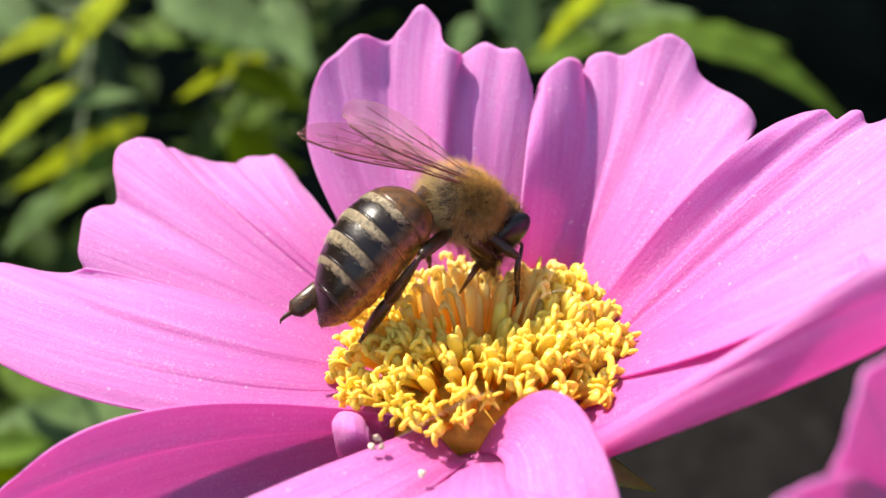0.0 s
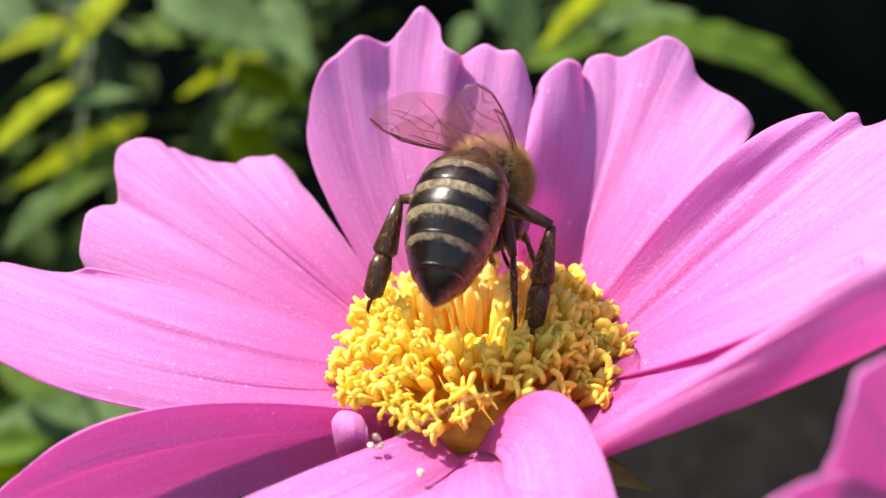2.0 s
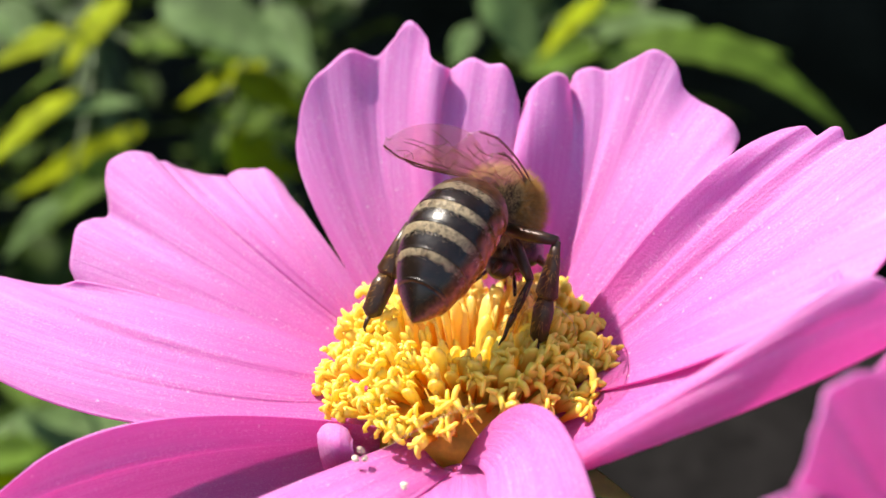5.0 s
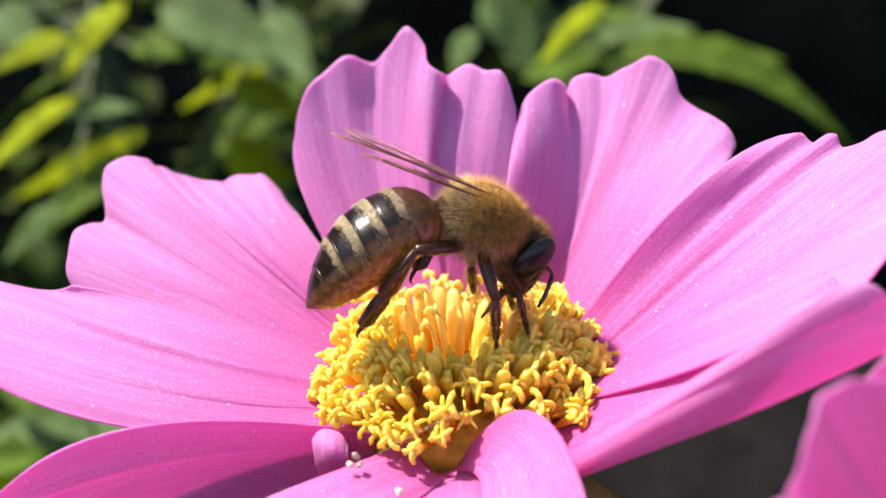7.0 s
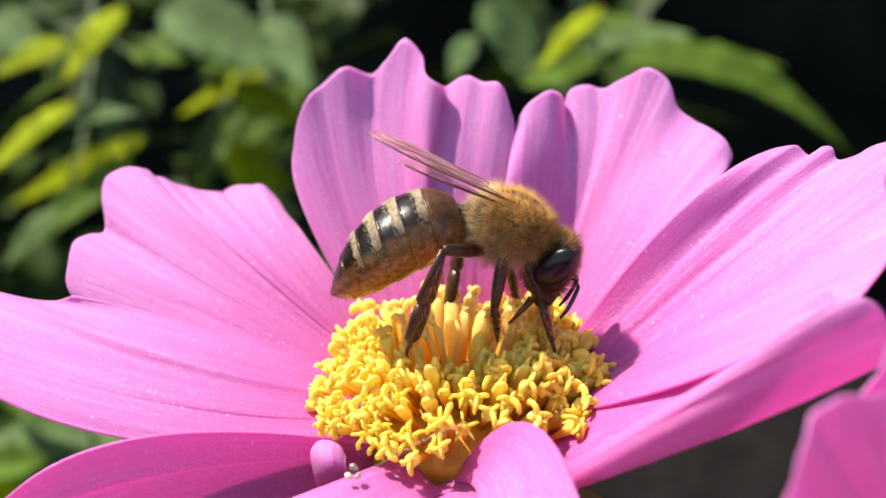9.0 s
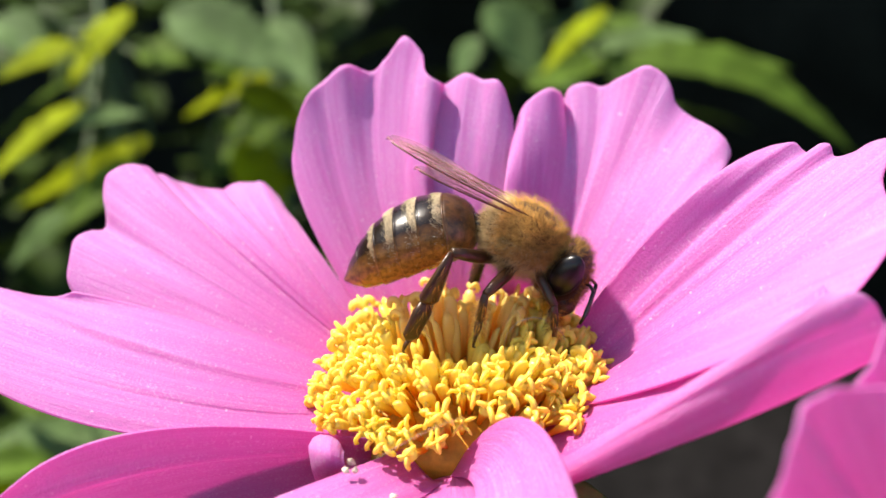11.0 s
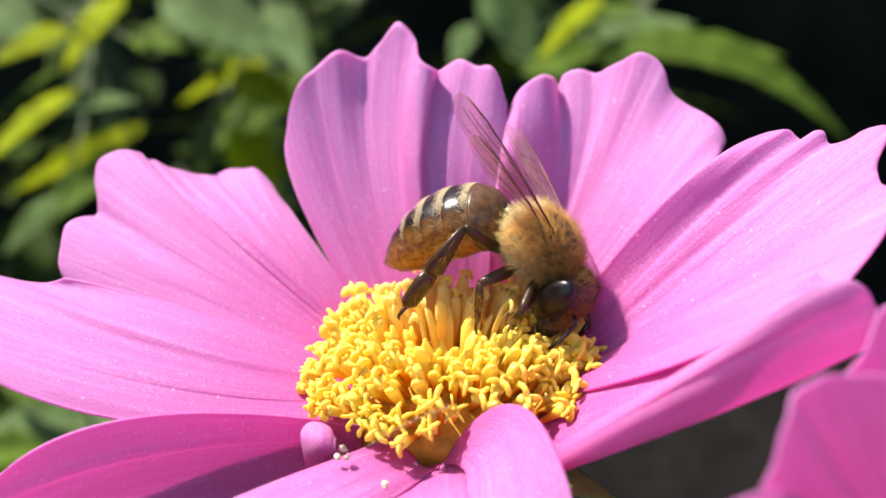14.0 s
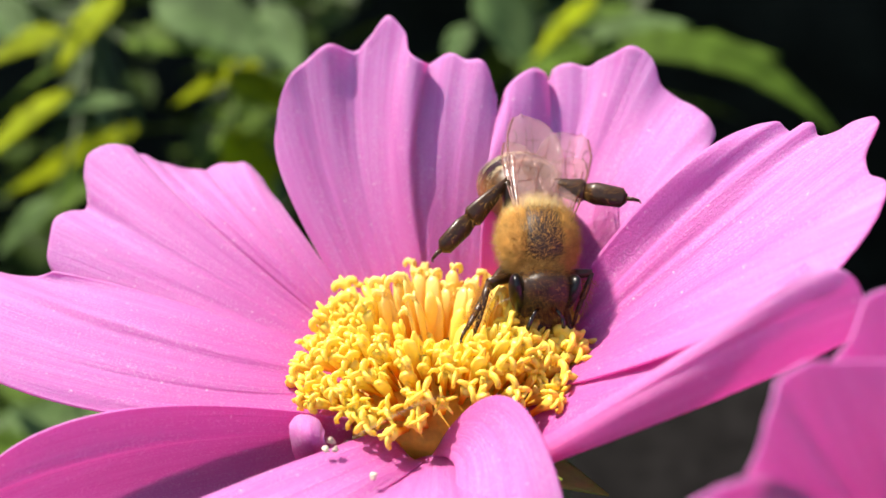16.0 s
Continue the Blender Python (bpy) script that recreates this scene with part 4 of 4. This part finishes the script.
def plant(name, label, root, rows, seed):
    """A leafy plant: a stem from the ground and its leaves. rows: foot and tip of each leaf, its width and its look."""
    p = tagged(empty(name), label, "plant", "leafy plants behind the flower")
    r = random.Random(seed)
    cx, cy = (sum(q[k] + q[k + 3] for q in rows) / len(rows) / 2 for k in (0, 1))
    top = max(row[2] for row in rows)
    bm = bmesh.new()
    spine = [Vector((root[0], root[1], -425)), Vector((root[0] * 0.6 + cx * 0.4, root[1] * 0.6 + cy * 0.4, -230)), Vector((cx, cy + 34, top - 80)), Vector((cx, cy + 30, top))]
    tube(bm, spine, [4, 3.4, 2.6, 1.2], 10)
    part("stem", bm, STEM, p)
    looks = (LEAF_YELLOW, LEAF_GREEN, LEAF_PALE, LEAF_PAINTED_SHADE)
    for k, (x0, y0, z0, x1, y1, z1, width, kind, *arch) in enumerate(rows):
        a, b = Vector((x0, y0, z0)), Vector((x1, y1, z1))
        x = (b - a).normalized()
        up = Vector((-0.15 + r.uniform(-0.25, 0.25), -0.45 + r.uniform(-0.2, 0.2), 0.9))
        y = up.cross(x).normalized()
        m = Matrix.Identity(4)
        for c, axis in enumerate((x, y, x.cross(y))):
            m.col[c][:3] = axis
        m.translation = a * MM
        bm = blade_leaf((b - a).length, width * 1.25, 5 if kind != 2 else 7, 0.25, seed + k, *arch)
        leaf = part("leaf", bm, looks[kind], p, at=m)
        bm = bmesh.new()
        tube(bm, [a, a * 0.6 + spine[3] * 0.4 + Vector((0, 4, -6)), spine[3] + Vector((0, 0, -8))], [0.5, 0.6, 0.7], 6)
        part("leaf_stalk", bm, STEM, p)
    return p


def ground():
    bm = bmesh.new()
    bmesh.ops.create_grid(bm, x_segments=120, y_segments=120, size=1.0)
    for v in bm.verts:
        x, y = v.co.x, v.co.y
        v.co.x, v.co.y = math.copysign(abs(x) ** 4 * 400 + abs(x) * 0.9, x), math.copysign(abs(y) ** 4 * 400 + abs(y) * 0.9, y)
        v.co.z = -0.425 + 0.012 * noise.noise(v.co * 14) + 0.02 * noise.noise(v.co * 3)
    # No shade falls here; the soil's near-black base colour imitates it.
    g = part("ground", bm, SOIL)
    tagged(g, "dark crumbly garden soil, shade put into its colour", "ground", kind="structure")


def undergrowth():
    """Darker leaves deep in the bed, too many to count; colour imitates shade."""
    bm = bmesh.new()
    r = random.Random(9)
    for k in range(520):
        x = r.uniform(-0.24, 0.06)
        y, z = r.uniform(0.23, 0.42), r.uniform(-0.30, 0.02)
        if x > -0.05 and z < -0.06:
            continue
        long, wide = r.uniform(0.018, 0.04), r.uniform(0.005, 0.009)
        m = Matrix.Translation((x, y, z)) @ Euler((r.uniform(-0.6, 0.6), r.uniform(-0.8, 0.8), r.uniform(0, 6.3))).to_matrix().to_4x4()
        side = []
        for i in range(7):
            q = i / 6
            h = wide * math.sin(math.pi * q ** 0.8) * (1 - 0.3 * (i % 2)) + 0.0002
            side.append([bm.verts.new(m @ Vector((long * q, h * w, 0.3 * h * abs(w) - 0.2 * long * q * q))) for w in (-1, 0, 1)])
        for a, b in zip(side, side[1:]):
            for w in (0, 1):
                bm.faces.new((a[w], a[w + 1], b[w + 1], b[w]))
    tagged(part("undergrowth", bm, LEAF_PAINTED_SHADE), "mixed leaves deep in the flower bed, shade put into their dark green", "foliage", kind="stuff")


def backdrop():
    """A near-black sheet behind the plants; its colour stands in for deep shade."""
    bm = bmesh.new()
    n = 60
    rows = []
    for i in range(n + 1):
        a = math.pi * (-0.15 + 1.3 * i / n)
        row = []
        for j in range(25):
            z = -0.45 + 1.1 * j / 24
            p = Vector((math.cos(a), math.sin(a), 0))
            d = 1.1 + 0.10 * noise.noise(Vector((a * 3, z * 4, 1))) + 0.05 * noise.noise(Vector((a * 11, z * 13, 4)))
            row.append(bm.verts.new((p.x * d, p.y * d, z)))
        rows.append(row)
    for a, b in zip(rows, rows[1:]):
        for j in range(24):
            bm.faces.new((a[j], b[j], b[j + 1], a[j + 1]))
    tagged(part("backdrop", bm, SHADE_COLOUR), "near-black sheet added behind the flower bed, shade put into its colour", "hedge", kind="structure")


ground()
backdrop()
undergrowth()
plant("leafy_plant", "yellow-green leafy plant in full sun behind the flower", (-110, 230), [
    (-82, 188, -31, -97, 167, -43, 8, 0),
    (-75, 204, -13, -83, 185, -26, 9, 0),
    (-81, 184, -18, -97, 178, -23, 8, 0),
    (-106, 230, -17, -101, 234, -38, 12, 2),
    (-113, 221, -18, -97, 208, -25, 12, 2),
    (-75, 207, -24, -51, 199, -22, 10, 1),
    (-86, 183, -35, -65, 170, -29, 6, 2),
    (-85, 188, -27, -107, 200, -40, 6, 1),
    (-75, 213, -47, -116, 217, -67, 9, 0),
    (-79, 210, -52, -100, 192, -67, 10, 1),
    (-87, 182, -56, -103, 181, -69, 9, 2),
], 31)
plant("leafy_plant", "bright green leafy plant behind the pink flower", (-40, 240), [
    (-43, 215, -30, -71, 224, -43, 8, 0),
    (-37, 221, -35, -57, 199, -50, 14, 1),
    (-52, 202, -45, -39, 202, -62, 12, 0),
    (-67, 209, -14, -34, 192, -25, 16, 2),
    (-42, 207, -16, -29, 186, -27, 10, 2),
    (-61, 220, -45, -37, 229, -57, 11, 1),
    (-50, 204, -31, -33, 194, -38, 9, 0),
    (-50, 214, -57, -36, 215, -60, 9, 0),
    (-66, 224, -27, -46, 234, -36, 13, 1),
], 47)
plant("leafy_plant", "green plant with long toothed leaves in the sun", (40, 230), [
    (6, 207, -20, 1, 200, -29, 6, 2),
    (9, 215, -13, 23, 205, -30, 14, 2),
    (34, 192, -11, 19, 180, -22, 6, 0),
    (33, 220, -28, 57, 207, -16, 11, 2),
    (33, 190, -22, 91, 180, -35, 11, 1, 0.13),
    (17, 191, -28, 40, 196, -21, 9, 1),
    (25, 205, -20, 44, 201, -14, 9, 1),
    (16, 230, -28, 30, 215, -35, 11, 2),
    (46, 200, -24, 75, 190, -21, 8, 1),
], 63)
plant("leafy_plant", "low pale green leaves below the flower", (-80, 150), [
    (-56, 126, -77, -83, 117, -78, 14, 2),
    (-66, 115, -68, -83, 124, -68, 7, 1),
    (-79, 109, -76, -68, 112, -76, 7, 1),
    (-84, 132, -98, -86, 121, -86, 6, 0),
], 79)
flower()
second_flower()
thread()
loose_thread()
BEE, PARTS = bee()

# (seconds, thorax place in mm, heading, rise, roll, abdomen's turn aside and down)
BEE_ROWS = [
    (0.0, -0.28, 6.98, 4.98, 33.1, -15.0, -1.2, -0.6, 44.9),
    (0.5, -0.19, 5.76, 5.20, 37.1, -14.9, 1.3, 1.6, 46.1),
    (1.0, 0.74, 5.97, 5.92, 53.0, -25.7, 2.5, -6.3, 59.2),
    (1.5, 1.67, 7.04, 6.03, 59.9, -38.9, -3.3, -2.8, 66.7),
    (2.0, 1.41, 7.30, 6.21, 63.9, -39.2, -5.2, -1.2, 67.9),
    (2.5, 1.42, 7.98, 5.71, 57.2, -37.9, -9.5, 1.8, 60.7),
    (3.0, 2.25, 7.13, 5.85, 57.8, -40.4, -3.1, -2.2, 66.9),
    (3.5, 2.20, 6.55, 6.20, 46.4, -37.9, -7.1, 0.1, 70.6),
    (4.0, 2.91, 7.24, 5.74, 56.5, -37.7, -2.5, -2.7, 60.0),
    (6.3, 2.25, 7.20, 5.38, 55.5, -36.1, -2.3, -2.7, 60.5),
    (6.5, 2.03, 5.49, 7.73, 26.4, 0.4, -7.0, 3.0, 45.1),
    (7.0, 1.86, 5.04, 5.87, 11.6, -17.9, -8.1, 3.9, 37.7),
    (7.5, 2.18, 5.85, 5.59, 3.8, -21.3, -8.0, 6.5, 39.6),
    (8.0, 2.36, 5.99, 5.86, -3.1, -14.9, -9.1, 7.5, 34.9),
    (8.5, 2.65, 6.62, 5.43, -0.8, -11.1, -9.1, 8.1, 31.7),
    (9.0, 3.42, 5.46, 5.99, -7.2, -15.2, -9.0, 10.0, 34.9),
    (11.5, 4.77, 6.93, 4.42, -20.2, -14.6, -10.3, 8.7, 28.3),
    (12.0, 5.34, 6.52, 4.26, -34.4, -21.1, -17.3, 15.7, 39.6),
    (12.5, 5.38, 6.29, 4.15, -37.4, -33.0, -21.9, 13.4, 52.5),
    (13.0, 5.69, 6.16, 3.93, -40.0, -32.4, -22.9, 13.3, 51.8),
    (13.5, 5.64, 6.26, 3.68, -42.1, -32.4, -22.4, 10.8, 54.9),
    (14.0, 5.67, 5.98, 3.78, -44.4, -30.7, -21.8, 12.1, 50.7),
    (14.5, 5.79, 5.40, 3.89, -53.9, -39.4, -18.7, 4.9, 59.3),
    (15.0, 6.90, 6.14, 3.72, -67.9, -50.5, -8.7, -1.5, 46.1),
    (15.3, 5.59, 5.89, 4.39, -130.2, -33.9, -3.5, -0.2, 39.8),
    (15.5, 4.96, 6.34, 3.52, -120.1, -35.8, -6.5, -0.0, 38.3),
    (15.7, 5.68, 5.60, 3.23, -105.1, -43.7, -4.2, -0.0, 38.1),
    (16.0, 6.03, 6.76, 3.25, -84.8, -37.7, -4.9, -0.0, 38.0),
]


def bee_turn(heading, rise, roll):
    return (Matrix.Rotation(radians(heading), 4, "Z") @ Matrix.Rotation(radians(-rise), 4, "Y") @ Matrix.Rotation(radians(roll), 4, "X"))


# (seconds, left wing's spread and rise, right wing's, tilt of each blade)
WING_ROWS = [
    (0.0, 26, 0, -1, 12, 38, 38),
    (0.5, 22, -7, 11, 10, 38, 38),
    (1.0, 10, -8, 4, 6, 38, -38),
    (1.5, 12, -12, 10, 2, 38, -38),
    (2.0, 20, -13, 5, 2, 38, -38),
    (2.5, 24, -18, 0, -6, 38, -38),
    (3.0, 28, -8, -4, 2, 38, -38),
    (3.5, 30, -8, -1, 6, 38, -38),
    (4.0, 16, -13, 8, -1, 38, -38),
    (6.3, 16, -13, 8, -1, 38, -38),
    (6.5, 23, -6, 12, 6, 8, 8),
    (7.0, 17, 4, 5, 8, 8, 8),
    (7.5, 12, -6, 10, 0, 8, 8),
    (8.0, 12, 0, 18, 5, 8, 8),
    (8.5, 11, 5, 20, 11, 8, 8),
    (9.0, 17, 5, 20, 10, 8, 8),
    (11.5, 8, 6, 22, 12, 8, 8),
    (12.0, 10, 11, 32, 20, 10, -32),
    (12.5, 26, 4, 48, 22, 10, -32),
    (13.0, 38, -1, 47, 20, 10, -32),
    (13.5, 30, 4, 41, 20, 10, -32),
    (14.0, 30, 4, 41, 22, 10, -32),
    (14.5, 24, 8, 42, 32, 10, -32),
    (15.0, 36, -13, 52, 56, 10, -32),
    (15.3, 17, -25, 12, -14, 4, 4),
    (15.5, 12, -12, 14, -16, 4, 4),
    (15.7, 16, -13, 4, -8, 4, 4),
    (16.0, 23, -14, -1, -7, 4, 4),
]
# where each foot stands (mm), at the times of BEE_ROWS
FEET = {
    "front_left": [(1.1, 9.2, -0.9), (1.2, 5.9, -0.9), (0.9, 6.6, -0.9), (2.0, 9.8, -0.9), (2.0, 10.0, -0.9), (2.5, 10.7, -0.9), (2.9, 9.9, -0.9), (2.8, 9.2, -0.9), (3.1, 10.0, -0.9), (3.1, 10.0, -0.9), (2.7, 8.0, -0.9), (3.8, 7.4, -0.9), (4.4, 7.5, -0.9), (4.6, 7.2, -0.9), (4.7, 8.1, -0.9), (5.9, 6.6, -0.9), (7.6, 7.5, -0.9), (8.3, 6.5, -0.9), (8.0, 6.1, -0.9), (8.3, 5.9, -0.9), (8.4, 5.9, -0.9), (8.3, 5.6, -0.9), (8.4, 4.6, -0.9), (9.3, 4.6, -0.9), (5.0, 3.1, -0.9), (5.0, 3.6, -0.9), (6.7, 3.0, -0.9), (7.8, 4.8, -0.9)],
    "front_right": [(2.8, 6.7, -0.9), (2.9, 3.4, -0.9), (3.2, 4.7, -0.9), (4.5, 8.1, -0.9), (4.6, 8.5, -0.9), (4.3, 6.3, 2.0), (5.4, 8.2, -0.9), (4.9, 7.0, -0.9), (5.6, 8.3, -0.9), (5.6, 8.3, -0.9), (4.9, 3.0, 2.4), (4.4, 4.4, -0.9), (4.8, 4.5, -0.9), (4.6, 4.2, -0.9), (4.6, 5.1, -0.9), (5.9, 3.6, -0.9), (6.5, 4.7, -0.9), (6.6, 4.0, -0.9), (3.8, 5.6, -0.9), (3.6, 4.3, -0.9), (3.6, 4.4, -0.9), (3.9, 4.9, -0.9), (2.7, 5.8, -0.9), (3.1, 5.6, -0.9), (2.6, 4.9, -0.9), (3.9, 2.0, -0.9), (3.8, 3.7, -0.9), (2.6, 3.3, -0.9)],
    "middle_left": [(-1.8, 10.5, -0.9), (-1.7, 7.2, -0.9), (-2.2, 7.0, -0.9), (-1.2, 9.8, -0.9), (-1.2, 9.9, -0.9), (-0.7, 11.0, -0.9), (-0.3, 9.9, -0.9), (-0.3, 9.9, -0.9), (-0.1, 10.1, -0.9), (-0.1, 10.1, -0.9), (-0.2, 9.3, -0.9), (1.6, 9.6, -0.9), (2.4, 9.9, -0.9), (3.0, 9.9, -0.9), (3.1, 10.8, -0.9), (4.3, 9.3, -0.9), (7.0, 10.7, -0.9), (8.3, 9.7, -0.9), (8.4, 9.3, -0.9), (8.7, 9.0, -0.9), (9.0, 9.1, -0.9), (9.0, 8.7, -0.9), (9.4, 7.6, -0.9), (11.1, 7.3, -0.9), (8.7, 8.3, -0.9), (8.1, 0.2, -0.9), (7.9, 0.3, -0.9), (8.0, 3.1, -2.6)],
    "middle_right": [(1.6, 9.7, -0.9), (2.2, 4.5, 1.0), (2.5, 3.3, -0.9), (2.7, 2.9, -0.9), (2.6, 3.3, -0.9), (2.7, 3.0, -0.9), (2.8, 3.6, -0.9), (2.6, 3.5, -0.9), (2.6, 3.4, -0.9), (2.6, 3.4, -0.9), (2.4, 1.7, 0.0), (2.6, 3.2, -0.9), (2.0, 5.4, -0.9), (3.3, 7.2, -0.9), (2.6, 5.6, -0.9), (2.9, 5.8, -0.9), (1.8, 4.9, -0.9), (1.9, 5.0, -0.9), (1.8, 2.2, -0.9), (1.8, 3.6, -0.9), (2.0, 3.7, -0.9), (2.2, 4.8, -0.9), (2.1, 5.8, -0.9), (2.2, 5.5, -0.9), (1.3, 7.8, -0.9), (0.9, 7.9, -0.9), (1.4, 3.2, -0.9), (1.6, 2.1, -0.9)],
    "rear_left": [(-9.8, 2.5, -0.2), (-9.2, -0.7, 1.2), (-3.2, 6.8, -0.9), (-4.9, 3.7, 0.1), (-5.0, 4.0, 0.0), (-4.9, 4.5, -0.4), (-4.8, 3.9, 0.0), (-4.6, 3.0, 0.0), (-4.7, 3.8, 0.0), (-4.7, 3.8, 0.0), (-4.2, 2.2, 1.5), (-1.7, 4.1, 2.9), (-2.5, 4.0, 2.6), (-4.3, 2.6, 0.5), (-1.1, 10.1, -0.9), (0.1, 8.6, -0.9), (2.8, 11.5, -0.9), (4.4, 11.4, -0.9), (4.7, 11.4, -0.9), (5.0, 11.2, -0.9), (5.3, 11.3, -0.9), (5.4, 11.0, -0.9), (6.2, 10.4, -0.9), (8.7, 10.8, -0.9), (12.2, 6.4, 1.5), (11.9, 6.2, 0.9), (11.3, 6.2, 0.7), (11.5, 8.0, 5.1)],
    "rear_right": [(-5.4, 3.1, -1.3), (-5.1, 0.0, 0.4), (0.9, -1.1, -0.9), (2.9, 2.1, -0.9), (3.3, 2.5, -0.9), (2.8, 3.0, -0.9), (3.7, 2.2, -0.9), (2.0, 1.5, -0.9), (3.8, 2.3, -0.9), (3.8, 2.3, -0.9), (0.6, 0.7, -0.9), (-4.5, 2.3, 0.5), (-4.2, 2.5, 0.5), (-2.2, 3.3, 0.0), (-2.2, 3.4, -0.2), (-1.9, 2.1, 0.2), (-1.9, 4.1, -0.8), (-1.7, 4.0, -0.8), (-2.2, 3.8, -0.7), (-2.6, 4.4, 0.9), (-2.4, 4.8, 1.4), (-1.9, 4.0, 0.4), (-2.0, 3.4, 0.6), (0.7, 5.6, 2.6), (1.0, 5.1, 2.7), (0.8, 5.8, 2.4), (0.6, 5.2, 2.8), (0.4, 6.1, 2.4)],
}


def leg_poses(root, foot, hip, l1, l2, y, pole_way):
    """Poses of the upper leg on the bee and of the lower leg on it, so that the foot stands at a place (mm) in the world."""
    f = (root.inverted() @ (foot * MM)) / MM - hip
    d = min(max(f.length, abs(l1 - l2) + 0.3), l1 + l2 - 0.02)
    way = f.normalized()
    out = Vector((pole_way[0], pole_way[1] * y, pole_way[2]))
    pole = (out - way * out.dot(way)).normalized()
    c = (l1 * l1 + d * d - l2 * l2) / (2 * l1 * d)
    knee = way * l1 * c + pole * l1 * math.sqrt(max(0.0, 1 - c * c))
    x1 = knee.normalized()
    x2 = (way * d - knee).normalized()
    n = way.cross(pole).normalized()

    def frame3(x):
        z = x.cross(n).normalized()
        m = Matrix.Identity(3)
        m.col[0], m.col[1], m.col[2] = x, n, z
        return m

    a, b = frame3(x1), frame3(x2)
    up = Matrix.Translation(hip * MM) @ a.to_4x4()
    low = Matrix.Translation(Vector((l1, 0, 0)) * MM) @ (a.inverted() @ b).to_4x4()
    return up, low


KNEES = {"fr": (0.5, 1.3, 0.5), "mi": (-0.3, 1.2, 0.6), "re": (-0.7, 1.3, 1.2)}


def motions():
    roots = []
    for t, x, y, z, heading, rise, roll, aside, down in BEE_ROWS:
        roots.append((t, pose(x * MM, y * MM, z * MM) @ bee_turn(heading, rise, roll), aside, down))
    walk(BEE, [(t, m) for t, m, _, _ in roots])
    ab, waist = PARTS["abdomen"]
    walk(ab, [(t, waist @ Matrix.Rotation(radians(aside), 4, "Z") @ Matrix.Rotation(radians(-down), 4, "Y")) for t, _, aside, down in roots])
    hd, neck = PARTS["head"]
    walk(hd, [(t, neck @ pose(0, 0, 0, 0, 14 if t < 0.8 else 50 if t < 6.4 else 12 if t < 11 else (0 if t < 14.2 else (-14 if t < 14.8 else -26)), 22 if 0.8 < t < 6.4 else 0)) for t, *_ in roots])
    for side, y, col in (("left", 1, 1), ("right", -1, 3)):
        for name, more, sink in (("fore_", 0, 0), ("hind_", 5, 2)):
            ob, root = PARTS[name + side]
            walk(ob, [(row[0], root @ pose(0, 0, 0, 0, 0, -(row[col] + more) * y) @ pose(0, 0, 0, 0, row[col + 1] - sink, 0) @ pose(0, 0, 0, -row[5 if y > 0 else 6] * y, 0, 0)) for row in WING_ROWS])
    for name, places in FEET.items():
        upper, lower, hip, l1, l2 = PARTS[name]
        ups, lows = [], []
        for (t, m, _, _), place in zip(roots, places):
            up, low = leg_poses(m, Vector(place), hip, l1, l2, 1 if "left" in name else -1, KNEES[name[:2]])
            ups.append((t, up))
            lows.append((t, low))
        walk(upper, ups)
        walk(lower, lows)


motions()
